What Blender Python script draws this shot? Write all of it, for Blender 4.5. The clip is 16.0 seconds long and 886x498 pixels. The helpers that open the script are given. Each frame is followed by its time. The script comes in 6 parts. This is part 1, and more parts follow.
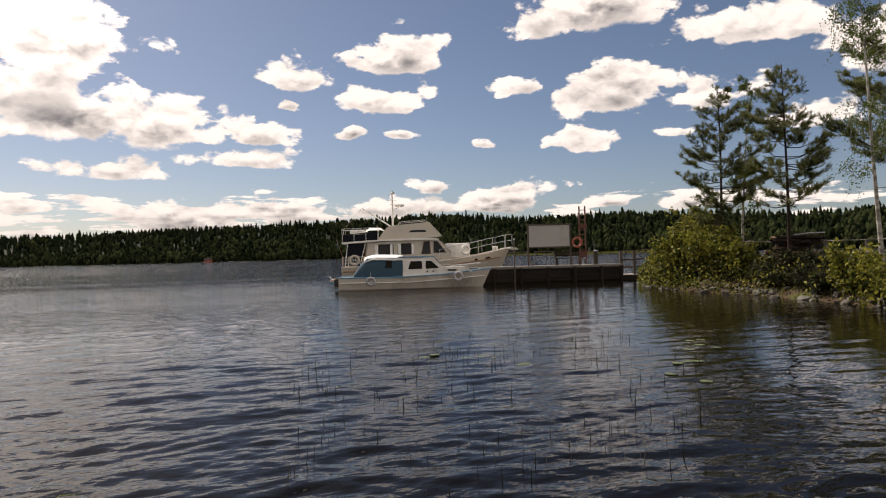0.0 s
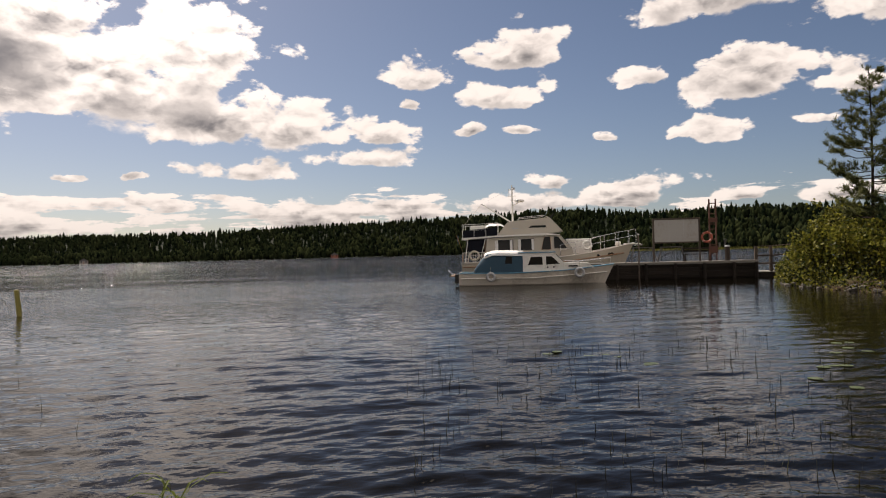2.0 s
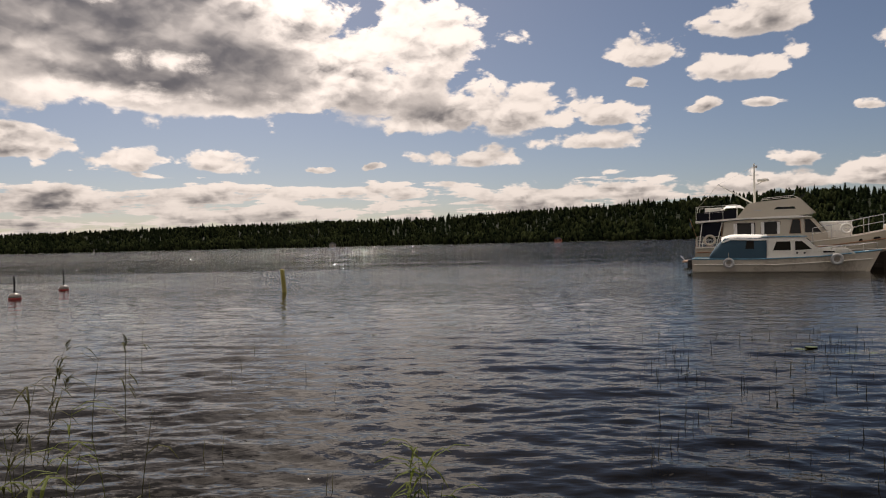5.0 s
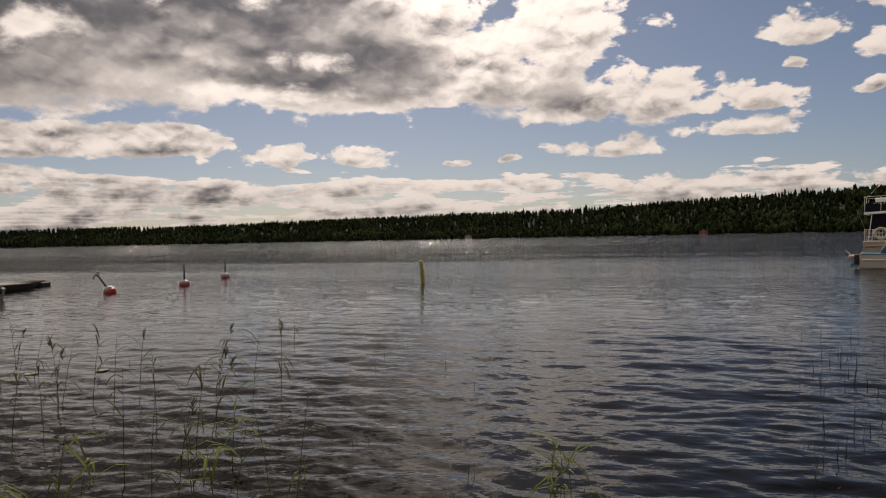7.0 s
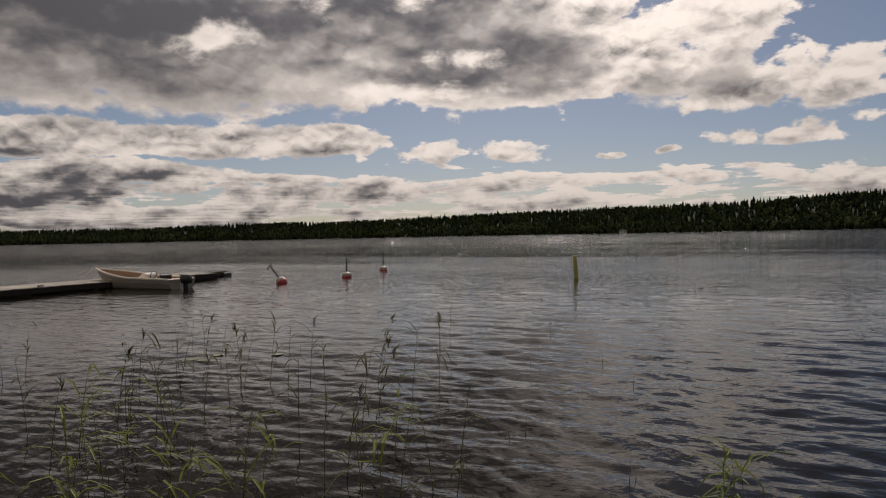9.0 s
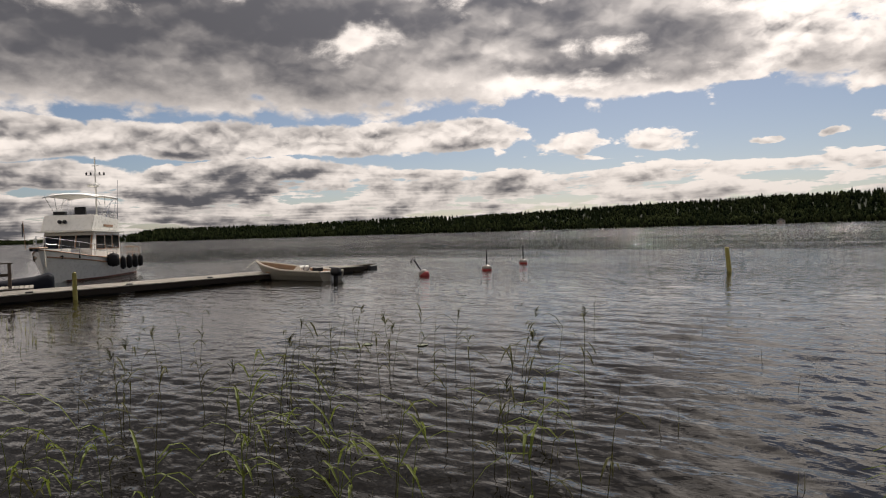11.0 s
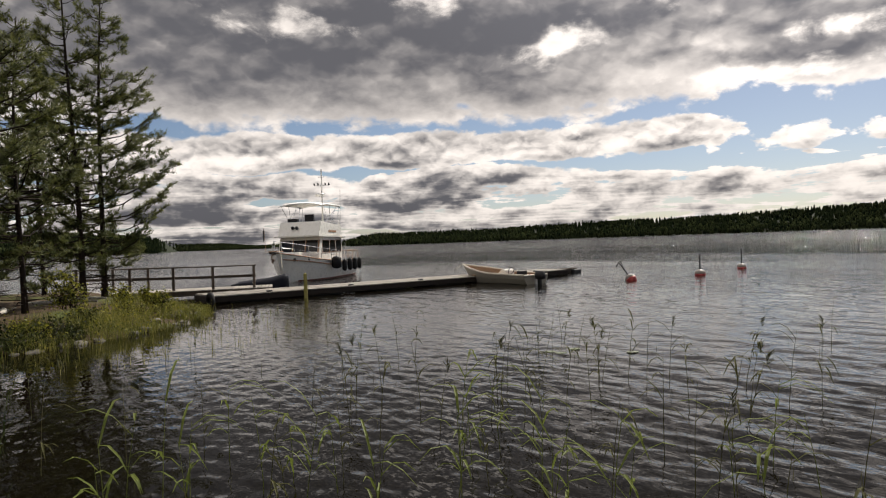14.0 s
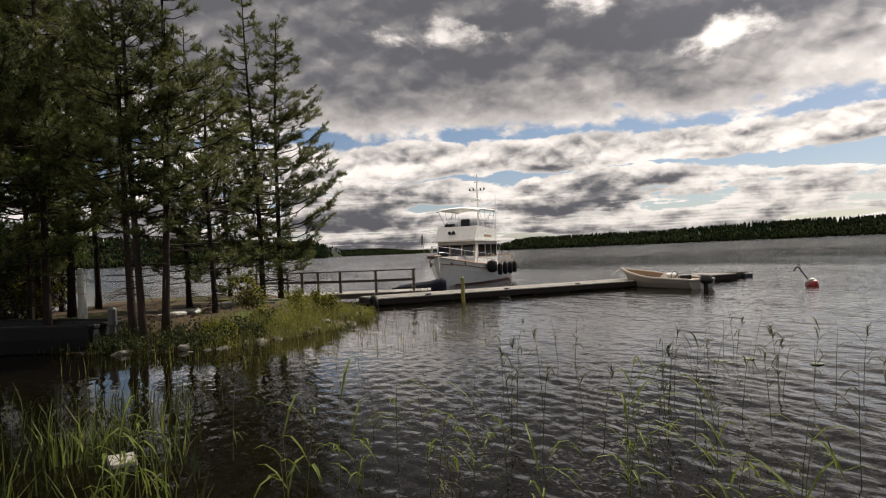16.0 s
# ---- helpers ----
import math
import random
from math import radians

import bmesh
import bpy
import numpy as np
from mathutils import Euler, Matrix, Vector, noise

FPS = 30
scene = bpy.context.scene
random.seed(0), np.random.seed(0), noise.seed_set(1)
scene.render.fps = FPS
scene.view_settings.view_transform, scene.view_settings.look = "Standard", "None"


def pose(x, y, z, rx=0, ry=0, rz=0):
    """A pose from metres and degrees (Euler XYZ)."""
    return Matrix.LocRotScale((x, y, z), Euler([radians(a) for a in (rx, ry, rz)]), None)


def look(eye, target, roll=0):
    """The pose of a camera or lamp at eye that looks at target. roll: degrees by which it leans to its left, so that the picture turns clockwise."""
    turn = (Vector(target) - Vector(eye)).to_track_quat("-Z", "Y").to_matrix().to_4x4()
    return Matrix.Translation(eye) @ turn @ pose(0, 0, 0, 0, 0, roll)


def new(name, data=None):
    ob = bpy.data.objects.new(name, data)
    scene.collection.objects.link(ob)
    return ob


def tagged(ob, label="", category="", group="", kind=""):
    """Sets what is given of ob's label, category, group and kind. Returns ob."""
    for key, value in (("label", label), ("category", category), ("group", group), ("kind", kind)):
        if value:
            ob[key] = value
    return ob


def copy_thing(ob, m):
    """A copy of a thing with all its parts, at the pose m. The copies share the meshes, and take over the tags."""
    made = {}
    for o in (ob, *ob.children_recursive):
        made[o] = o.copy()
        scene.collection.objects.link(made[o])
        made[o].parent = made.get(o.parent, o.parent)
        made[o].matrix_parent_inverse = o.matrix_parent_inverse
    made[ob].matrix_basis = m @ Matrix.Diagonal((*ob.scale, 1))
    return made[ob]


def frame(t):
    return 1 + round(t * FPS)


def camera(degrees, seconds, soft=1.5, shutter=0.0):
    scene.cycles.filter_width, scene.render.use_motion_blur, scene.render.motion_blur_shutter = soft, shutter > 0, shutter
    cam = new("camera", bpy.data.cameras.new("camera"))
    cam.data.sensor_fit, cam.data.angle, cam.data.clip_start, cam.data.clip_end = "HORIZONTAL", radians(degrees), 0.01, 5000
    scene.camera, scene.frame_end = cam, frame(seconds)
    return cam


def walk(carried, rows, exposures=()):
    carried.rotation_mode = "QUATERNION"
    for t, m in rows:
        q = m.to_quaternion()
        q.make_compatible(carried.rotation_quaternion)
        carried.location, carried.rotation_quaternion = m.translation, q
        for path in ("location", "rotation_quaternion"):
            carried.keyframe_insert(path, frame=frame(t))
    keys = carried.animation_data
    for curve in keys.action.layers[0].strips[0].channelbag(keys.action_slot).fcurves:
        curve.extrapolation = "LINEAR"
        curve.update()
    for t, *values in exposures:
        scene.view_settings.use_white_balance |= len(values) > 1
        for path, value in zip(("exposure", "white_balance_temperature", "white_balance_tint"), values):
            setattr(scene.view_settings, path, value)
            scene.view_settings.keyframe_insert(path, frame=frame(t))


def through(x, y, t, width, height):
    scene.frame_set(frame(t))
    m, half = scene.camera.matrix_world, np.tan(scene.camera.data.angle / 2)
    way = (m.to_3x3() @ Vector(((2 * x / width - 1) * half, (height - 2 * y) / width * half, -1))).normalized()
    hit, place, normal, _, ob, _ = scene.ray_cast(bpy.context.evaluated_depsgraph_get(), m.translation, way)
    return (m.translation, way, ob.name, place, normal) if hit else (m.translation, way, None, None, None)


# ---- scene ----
cam = camera(65.51, 16.0, soft=1.1)
EYE_HEIGHT, ARM = 2.0, 0.3
# seconds; heading clockwise from +y, tilt and lean in degrees: somebody turns on the spot with the camera before the chest
TURN = [
    (0, 4.15, 0.45, -1.45),
    (0.5, 1.53, 0.42, -1.52),
    (1, -0.62, 0.35, -1.44),
    (1.5, -3.06, 0.47, -1.64),
    (2, -5.74, 0.34, -1.45),
    (2.5, -8.52, 0.23, -1.27),
    (3, -11.25, 0.14, -1.58),
    (3.5, -14.23, 0.08, -1.69),
    (4, -17.36, -0.16, -1.58),
    (4.2, -18.88, -0.21, -1.55),
    (6.3, -31.38, -0.92, -1.27),
    (6.5, -32.53, -0.90, -1.32),
    (7, -35.43, -0.93, -1.16),
    (7.5, -38.50, -0.79, -1.30),
    (8, -41.78, -0.88, -1.36),
    (8.5, -45.04, -0.95, -1.13),
    (9, -47.96, -1.14, -1.14),
    (9.2, -48.93, -1.22, -1.21),
    (11.3, -61.30, -1.35, -1.71),
    (11.5, -62.50, -1.27, -1.72),
    (12, -65.53, -1.02, -1.97),
    (12.5, -68.15, -0.86, -1.93),
    (13, -70.69, -0.90, -1.86),
    (13.5, -73.43, -0.88, -1.49),
    (14, -76.14, -0.59, -2.02),
    (14.5, -78.96, -0.06, -2.17),
    (15, -81.72, 0.07, -2.75),
    (15.5, -85.27, 0.20, -2.77),
    (16, -88.89, 0.24, -2.46),
]


def held(heading, tilt, lean):
    h, p = radians(heading), radians(tilt)
    eye = Vector((ARM * math.sin(h), ARM * math.cos(h), EYE_HEIGHT))
    return look(eye, eye + Vector((math.sin(h) * math.cos(p), math.cos(h) * math.cos(p), math.sin(p))), lean)


walk(cam, [(t, held(h, p, r)) for t, h, p, r in TURN], exposures=[(0, 0.3, 6650, 15), (2, 0.15, 6650, 15), (3.5, 0.0, 6700, 15), (7, -0.2, 6750, 15), (9, -0.35, 6650, 14),
                                                            (11.3, 0.1, 6450, 12), (12.5, 0.22, 6400, 11), (16, 0.3, 6400, 11)])

# ---------------------------------------------------------------- light
SUN_AZ, SUN_EL = -43.0, 45.0
sun_way = Vector((math.sin(radians(SUN_AZ)) * math.cos(radians(SUN_EL)),
                  math.cos(radians(SUN_AZ)) * math.cos(radians(SUN_EL)), math.sin(radians(SUN_EL))))
sun = new("sun", bpy.data.lights.new("sun", "SUN"))
sun.data.energy, sun.data.angle, sun.data.color = 5.0, radians(0.6), (1.0, 0.93, 0.82)
sun.matrix_basis = look(sun_way * 100, (0, 0, 0))


class Nodes:
    """Short hand for building node trees."""

    def __init__(self, tree):
        self.tree = tree

    def add(self, kind, **sets):
        n = self.tree.nodes.new(kind)
        for key, value in sets.items():
            setattr(n, key, value)
        return n

    def put(self, socket, value):
        if isinstance(value, bpy.types.NodeSocket):
            self.tree.links.new(value, socket)
        else:
            socket.default_value = value

    def math(self, op, a, b=0.0, c=0.0, clamp=False):
        n = self.add("ShaderNodeMath", operation=op, use_clamp=clamp)
        for s, v in zip(n.inputs, (a, b, c)):
            self.put(s, v)
        return n.outputs[0]

    def vec(self, op, a, b=(0, 0, 0), c=(0, 0, 0)):
        n = self.add("ShaderNodeVectorMath", operation=op)
        for s, v in zip(n.inputs, (a, b, c)):
            self.put(s, v)
        return n.outputs["Value"] if op in ("LENGTH", "DOT_PRODUCT") else n.outputs[0]

    def ramp(self, v, lo, hi, to_lo=0.0, to_hi=1.0, kind="SMOOTHSTEP"):
        n = self.add("ShaderNodeMapRange", interpolation_type=kind)
        for s, x in zip(n.inputs, (v, lo, hi, to_lo, to_hi)):
            self.put(s, x)
        return n.outputs[0]

    def noise(self, vector, scale, detail=4.0, rough=0.55, distort=0.0, out=0):
        n = self.add("ShaderNodeTexNoise")
        for key, v in (("Vector", vector), ("Scale", scale), ("Detail", detail), ("Roughness", rough), ("Distortion", distort)):
            self.put(n.inputs[key], v)
        return n.outputs[out]

    def mix(self, f, a, b, blend="MIX"):
        n = self.add("ShaderNodeMix", data_type="RGBA", blend_type=blend)
        self.put(n.inputs[0], f), self.put(n.inputs[6], a), self.put(n.inputs[7], b)
        return n.outputs[2]


world = bpy.data.worlds.new("world")
scene.world = world
world.use_nodes = True
world.node_tree.nodes.clear()
W = Nodes(world.node_tree)
way = W.add("ShaderNodeTexCoord").outputs["Generated"]
sky = W.add("ShaderNodeTexSky", sky_type="NISHITA", sun_disc=False, sun_elevation=radians(SUN_EL),
            sun_rotation=radians(SUN_AZ), altitude=100.0, air_density=0.8, dust_density=0.9, ozone_density=1.2)
SKY_STRENGTH = 0.06
split = W.add("ShaderNodeSeparateXYZ")
W.put(split.inputs[0], way)
azimuth = W.math("MULTIPLY", W.math("ARCTAN2", split.outputs[0], split.outputs[1]), 57.2958)
height = W.math("MULTIPLY", W.math("ARCSINE", split.outputs[2]), 57.2958)
both = W.add("ShaderNodeCombineXYZ")
W.put(both.inputs[0], azimuth), W.put(both.inputs[1], height)
plan = both.outputs[0]
# billows: fine noise, a little flatter than wide; a second look a bit higher up tells tops from feet
squash = W.vec("MULTIPLY", plan, (0.23, 0.40, 1))
fine = W.noise(squash, 1.0, 7.0, 0.60, 0.2)


def billow(at):
    """Round cauliflower heads, from large to small: near 0.3 on their crowns, below 0 in the creases."""
    n = W.add("ShaderNodeTexVoronoi", feature="SMOOTH_F1", normalize=True)
    for key, v in (("Vector", at), ("Scale", 1.0), ("Detail", 3.0), ("Roughness", 0.48), ("Lacunarity", 2.2), ("Smoothness", 0.35)):
        W.put(n.inputs[key], v)
    return W.math("SUBTRACT", 0.25, n.outputs["Distance"])


warp = W.noise(squash, 1.6, 3.0, 0.55, 0.0, 1)
puff_at = W.vec("MULTIPLY_ADD", warp, (0.55, 0.55, 0), W.vec("MULTIPLY", plan, (0.27, 0.46, 1)))
lump = billow(puff_at)
above = billow(W.vec("ADD", puff_at, (-0.04, 0.26, 0.0)))
relief = W.math("SUBTRACT", lump, above)
large = W.noise(W.vec("MULTIPLY", plan, (0.085, 0.17, 1)), 1.0, 3.0, 0.45)
soft_relief = W.math("SUBTRACT", billow(W.vec("MULTIPLY", puff_at, (0.42, 0.42, 1))), billow(W.vec("MULTIPLY", W.vec("ADD", puff_at, (-0.1, 0.5, 0)), (0.42, 0.42, 1))))
shape_at = W.vec("MULTIPLY_ADD", W.vec("SUBTRACT", W.noise(squash, 1.1, 4.0, 0.6, 0.0, 1), (0.5, 0.5, 0.5)), (4.2, 1.5, 0), plan)
field = W.math("ADD", 0.0, -1.0)
core = W.math("ADD", 0.0, -1.0)


def cloud(az, base, half, top, k=1.0, foot=0.5):
    """One cumulus: middle, foot, half width and top in degrees; k says how thick it is, foot how low its grey core lies."""
    global field, core
    mid, rise = base + 0.36 * (top - base), 0.70 * (top - base)
    v = W.vec("MULTIPLY_ADD", shape_at, (1 / (half * 1.12), 1 / rise, 0), (-az / (half * 1.12), -mid / rise, 0))
    grey_at = W.vec("LENGTH", W.vec("ADD", v, (0, foot, 0)))
    core = W.math("MAXIMUM", core, W.math("MULTIPLY_ADD", grey_at, -max(k, 1.5), max(k, 1.5)))
    v = W.vec("LENGTH", W.vec("MAXIMUM", v, W.vec("MULTIPLY", v, (1, -1.8, 1))))
    field = W.math("MAXIMUM", field, W.math("MULTIPLY_ADD", v, -k, k))


# fair-weather cumulus over the boats and the pier
cloud(-7.4, 13.3, 3.2, 15.9), cloud(0.2, 14.6, 4.1, 17.0), cloud(1.8, 15.5, 2.6, 18.4), cloud(-0.5, 11.7, 3.9, 14.3)
cloud(-8.5, 11.7, 1.4, 12.6), cloud(-3.6, 9.6, 1.7, 10.7), cloud(0.7, 9.5, 2.3, 10.5), cloud(7.8, 8.7, 1.4, 9.5)
cloud(15.9, 8.0, 3.6, 9.9), cloud(11.4, 12.9, 2.6, 15.0), cloud(18.4, 11.0, 5.5, 15.0, 1.6, 0.25), cloud(26.0, 10.7, 3.6, 13.3)
cloud(13.0, 17.2, 3.6, 20.5), cloud(19.0, 17.3, 6.0, 21.5), cloud(28.5, 15.0, 6.5, 18.6, 1.2), cloud(23.3, 8.7, 2.0, 9.6)
cloud(33.0, 8.5, 4.0, 11.0), cloud(40.0, 12.0, 8.0, 17.0)
# the bright bank to the left of them
cloud(-25.5, 10.5, 5.8, 22.0, 1.0), cloud(-31.0, 9.8, 5.0, 20.0, 1.1), cloud(-18.4, 8.9, 5.3, 12.7), cloud(-23.5, 9.0, 5.5, 12.2, 1.0)
cloud(-10.5, 9.0, 3.0, 11.0), cloud(-21.6, 6.2, 4.9, 8.1), cloud(-11.3, 7.2, 5.4, 8.9)
cloud(-43.0, 5.9, 3.9, 7.9), cloud(-48.5, 6.0, 4.2, 8.0), cloud(-34.3, 5.8, 1.7, 6.6), cloud(-30.1, 6.1, 1.3, 6.8)
cloud(3.6, 5.0, 2.2, 6.7), cloud(9.4, 3.5, 4.6, 6.0), cloud(3.6, 3.3, 4.4, 5.0), cloud(-2.0, 3.1, 4.0, 4.6), cloud(-8.5, 2.9, 4.5, 4.7), cloud(-16.0, 2.8, 5.0, 4.9), cloud(17.9, 3.6, 2.4, 4.7), cloud(24.0, 3.2, 3.0, 4.4)
# the grey deck and the rows under it
# tops of 40 and more run on unseen, to dim the water's reflection
cloud(-44.0, 10.3, 14.0, 21.0, 2.6, 0.0), cloud(-50.0, 10.8, 16.0, 44.0, 2.2, 0.0), cloud(-68.0, 9.9, 18.0, 44.0, 2.7, 0.0), cloud(-93.0, 9.9, 20.0, 44.0, 2.7, 0.0)
cloud(-80.5, 9.9, 19.0, 44.0, 2.7, 0.0), cloud(-106.0, 9.9, 19.0, 44.0, 2.7, 0.0), cloud(-59.0, 10.4, 15.0, 44.0, 2.4, 0.0)
cloud(-120.0, 9.6, 22.0, 40.0, 2.4, 0.0), cloud(-58.5, 6.6, 6.5, 9.2, 1.6), cloud(-67.0, 6.4, 9.0, 9.2, 1.9), cloud(-78.0, 6.2, 8.0, 9.2, 1.9)
cloud(-91.0, 5.8, 9.0, 9.2, 1.9), cloud(-104.0, 5.2, 10.0, 9.2, 1.9), cloud(-72.0, 4.3, 9.0, 6.2, 1.8), cloud(-90.0, 4.0, 10.0, 5.8, 1.8)
# strips of far cloud over the horizon, closing up towards the left
low = W.math("MULTIPLY", W.math("LOGARITHM", W.math("MULTIPLY_ADD", W.math("MAXIMUM", height, 0.0), 0.4, 1.0), math.e), 6.0)
rows_at = W.add("ShaderNodeCombineXYZ")
W.put(rows_at.inputs[0], azimuth), W.put(rows_at.inputs[1], low)
rows_at = rows_at.outputs[0]
strips = W.noise(W.vec("MULTIPLY", rows_at, (0.11, 0.80, 1)), 1.0, 6.0, 0.56, 0.25)
cover = W.ramp(azimuth, -95.0, 25.0, 0.34, 0.52, "LINEAR")
edge = W.math("ADD", cover, W.math("MULTIPLY", W.ramp(height, 4.0, 9.0), 0.5))
strip_field = W.math("MULTIPLY_ADD", W.math("MULTIPLY_ADD", fine, 0.9, W.math("SUBTRACT", lump, 0.45)), 2.0, W.math("MULTIPLY", W.math("SUBTRACT", strips, edge), 6.0))
strips_above = W.noise(W.vec("MULTIPLY", W.vec("ADD", rows_at, (-0.2, 0.36, 0)), (0.11, 0.80, 1)), 1.0, 4.0, 0.56, 0.25)
strip_relief = W.math("MULTIPLY", W.math("SUBTRACT", strips, strips_above), W.ramp(height, 9.0, 4.5))
# the same fair-weather clouds, unseen behind and overhead, added to brighten the near sides
behind = W.math("MAXIMUM", W.ramp(W.math("ABSOLUTE", W.math("ADD", azimuth, 38.0)), 85.0, 105.0), W.ramp(height, 38.0, 55.0))
rest = W.math("MULTIPLY", W.math("SUBTRACT", large, W.math("MULTIPLY_ADD", behind, -0.55, 1.0)), 5.0)
ragged = W.math("MULTIPLY_ADD", W.math("SUBTRACT", fine, 0.5), W.ramp(core, 0.6, 1.4, 1.9, 0.7), W.math("MULTIPLY_ADD", lump, W.ramp(core, 0.6, 1.3, 2.9, 0.9), field))
depth = W.math("MAXIMUM", W.math("MAXIMUM", ragged, strip_field), rest)
mask = W.ramp(depth, -0.02, 0.22)
# thick parts turn grey, feet of billows are darker than their tops
gaps = W.math("ADD", -1.0, 0.0)
for az, el, hw, hh in ((-66.3, 15.4, 3.2, 1.6), (-58.3, 19.2, 2.4, 1.6), (-51.0, 19.6, 2.6, 1.4), (-45.6, 14.2, 3.6, 1.0), (-36.0, 19.6, 4.0, 2.2), (-88.0, 17.5, 4.0, 1.2), (-77.0, 19.8, 4.0, 1.2), (-50.0, 11.6, 9.0, 0.9)):
    r = W.vec("LENGTH", W.vec("MULTIPLY_ADD", plan, (1 / hw, 1 / hh, 0), (-az / hw, -el / hh, 0)))
    gaps = W.math("MAXIMUM", gaps, W.math("SUBTRACT", 1.0, r))
gap = W.ramp(W.math("ADD", W.math("MULTIPLY", W.math("SUBTRACT", fine, 0.5), 4.4), W.math("MULTIPLY_ADD", lump, -2.2, gaps)), -0.1, 1.3, 0.0, 0.85)
low_core = W.math("MAXIMUM", core, W.math("MULTIPLY", strip_field, W.ramp(azimuth, -85.0, -20.0, 1.7, 0.5)))
deck = W.math("MULTIPLY", W.ramp(core, 0.7, 1.5), W.ramp(height, 9.3, 11.0))
calm = W.math("MULTIPLY_ADD", deck, -0.78, 1.0)
# the deck's unseen upper part is made darker, so the water mirrors less light
patches = W.math("ADD", W.math("MULTIPLY", W.math("SUBTRACT", large, 0.5), W.math("MULTIPLY_ADD", deck, 2.6, 1.6)), W.math("MULTIPLY", deck, W.math("ADD", W.ramp(azimuth, -78.0, -42.0, 0.75, 0.2), W.ramp(height, 19.0, 26.0, 0.0, 0.6))))
thick = W.math("ADD", W.math("ADD", patches, low_core), W.math("MULTIPLY", W.math("SUBTRACT", fine, 0.5), W.math("MULTIPLY_ADD", deck, -0.55, 0.8)))
grey = W.ramp(thick, -0.1, 2.3, 0.0, 1.3, "LINEAR")
grey = W.math("MULTIPLY", grey, W.math("SUBTRACT", 1.0, gap))
shade = W.math("MULTIPLY_ADD", W.math("MULTIPLY", relief, calm), -4.4, W.math("MULTIPLY_ADD", strip_relief, -2.3, W.math("MULTIPLY_ADD", W.math("MULTIPLY", soft_relief, deck), -2.6, grey)))
shade = W.ramp(shade, -0.16, 1.48)
shade = W.math("MULTIPLY", shade, W.ramp(depth, 0.05, 0.8, 0.5, 1.0))
lit = W.mix(shade, (0.95, 0.865, 0.78, 1), (0.112, 0.110, 0.119, 1))
toward = W.vec("DOT_PRODUCT", way, tuple(sun_way))
glow = W.math("MULTIPLY", W.ramp(toward, 0.72, 0.97, 1.0, 1.6), W.ramp(height, 0.0, 7.0, 0.80, 1.0))
lit = W.vec("SCALE", lit)
W.put(lit.node.inputs["Scale"], glow)
blue = W.vec("SCALE", sky.outputs[0])
blue.node.inputs["Scale"].default_value = SKY_STRENGTH
total = W.mix(mask, blue, lit)
back = W.add("ShaderNodeBackground")
W.put(back.inputs[0], total)
W.put(W.add("ShaderNodeOutputWorld").inputs[0], back.outputs[0])

# ---------------------------------------------------------------- materials
MATS = {}


def material(name, build):
    m = bpy.data.materials.new(name)
    m.use_nodes = True
    m.node_tree.nodes.clear()
    N = Nodes(m.node_tree)
    out = N.add("ShaderNodeOutputMaterial")
    bsdf = N.add("ShaderNodeBsdfPrincipled")
    N.put(out.inputs[0], bsdf.outputs[0])
    build(N, bsdf.inputs)
    MATS[name] = m
    return m


def plain(name, rgb, rough=0.5, metal=0.0, var=0.25, scale=6.0, bump=0.02, spot=0.0, dirt=(0.08, 0.06, 0.04), grain=(1, 1, 1), random_tone=0.0, coat=0.0, spec=0.5):
    """A surface with uneven tone at two scales, some dirt and a fine relief. spot: how much dirt."""
    def build(N, s):
        obj = N.add("ShaderNodeTexCoord").outputs["Object"]
        g = N.vec("MULTIPLY", obj, grain)
        big, small = N.noise(g, scale * 0.25, 3.0), N.noise(g, scale * 4.0, 5.0, 0.65)
        tone = N.math("MULTIPLY_ADD", N.math("ADD", big, small), var, 1.0 - var)
        if random_tone:
            rnd = N.add("ShaderNodeObjectInfo").outputs["Random"]
            tone = N.math("MULTIPLY", tone, N.math("MULTIPLY_ADD", rnd, 2 * random_tone, 1 - random_tone))
        c = N.vec("SCALE", (*rgb,))
        N.put(c.node.inputs["Scale"], tone)
        if spot:
            f = N.ramp(N.math("MULTIPLY_ADD", small, 0.5, big), 0.95 - 0.45 * spot, 1.15 - 0.3 * spot)
            c = N.mix(N.math("MULTIPLY", f, 0.8), c, (*dirt, 1))
        N.put(s["Base Color"], c)
        N.put(s["Roughness"], N.math("MULTIPLY_ADD", small, 0.25, rough - 0.12, clamp=True))
        s["Metallic"].default_value = metal
        s["Coat Weight"].default_value = coat
        s["Specular IOR Level"].default_value = spec
        b = N.add("ShaderNodeBump")
        b.inputs["Distance"].default_value = bump
        b.inputs["Strength"].default_value = 0.6
        N.put(b.inputs["Height"], small)
        N.put(s["Normal"], b.outputs[0])
    return material(name, build)


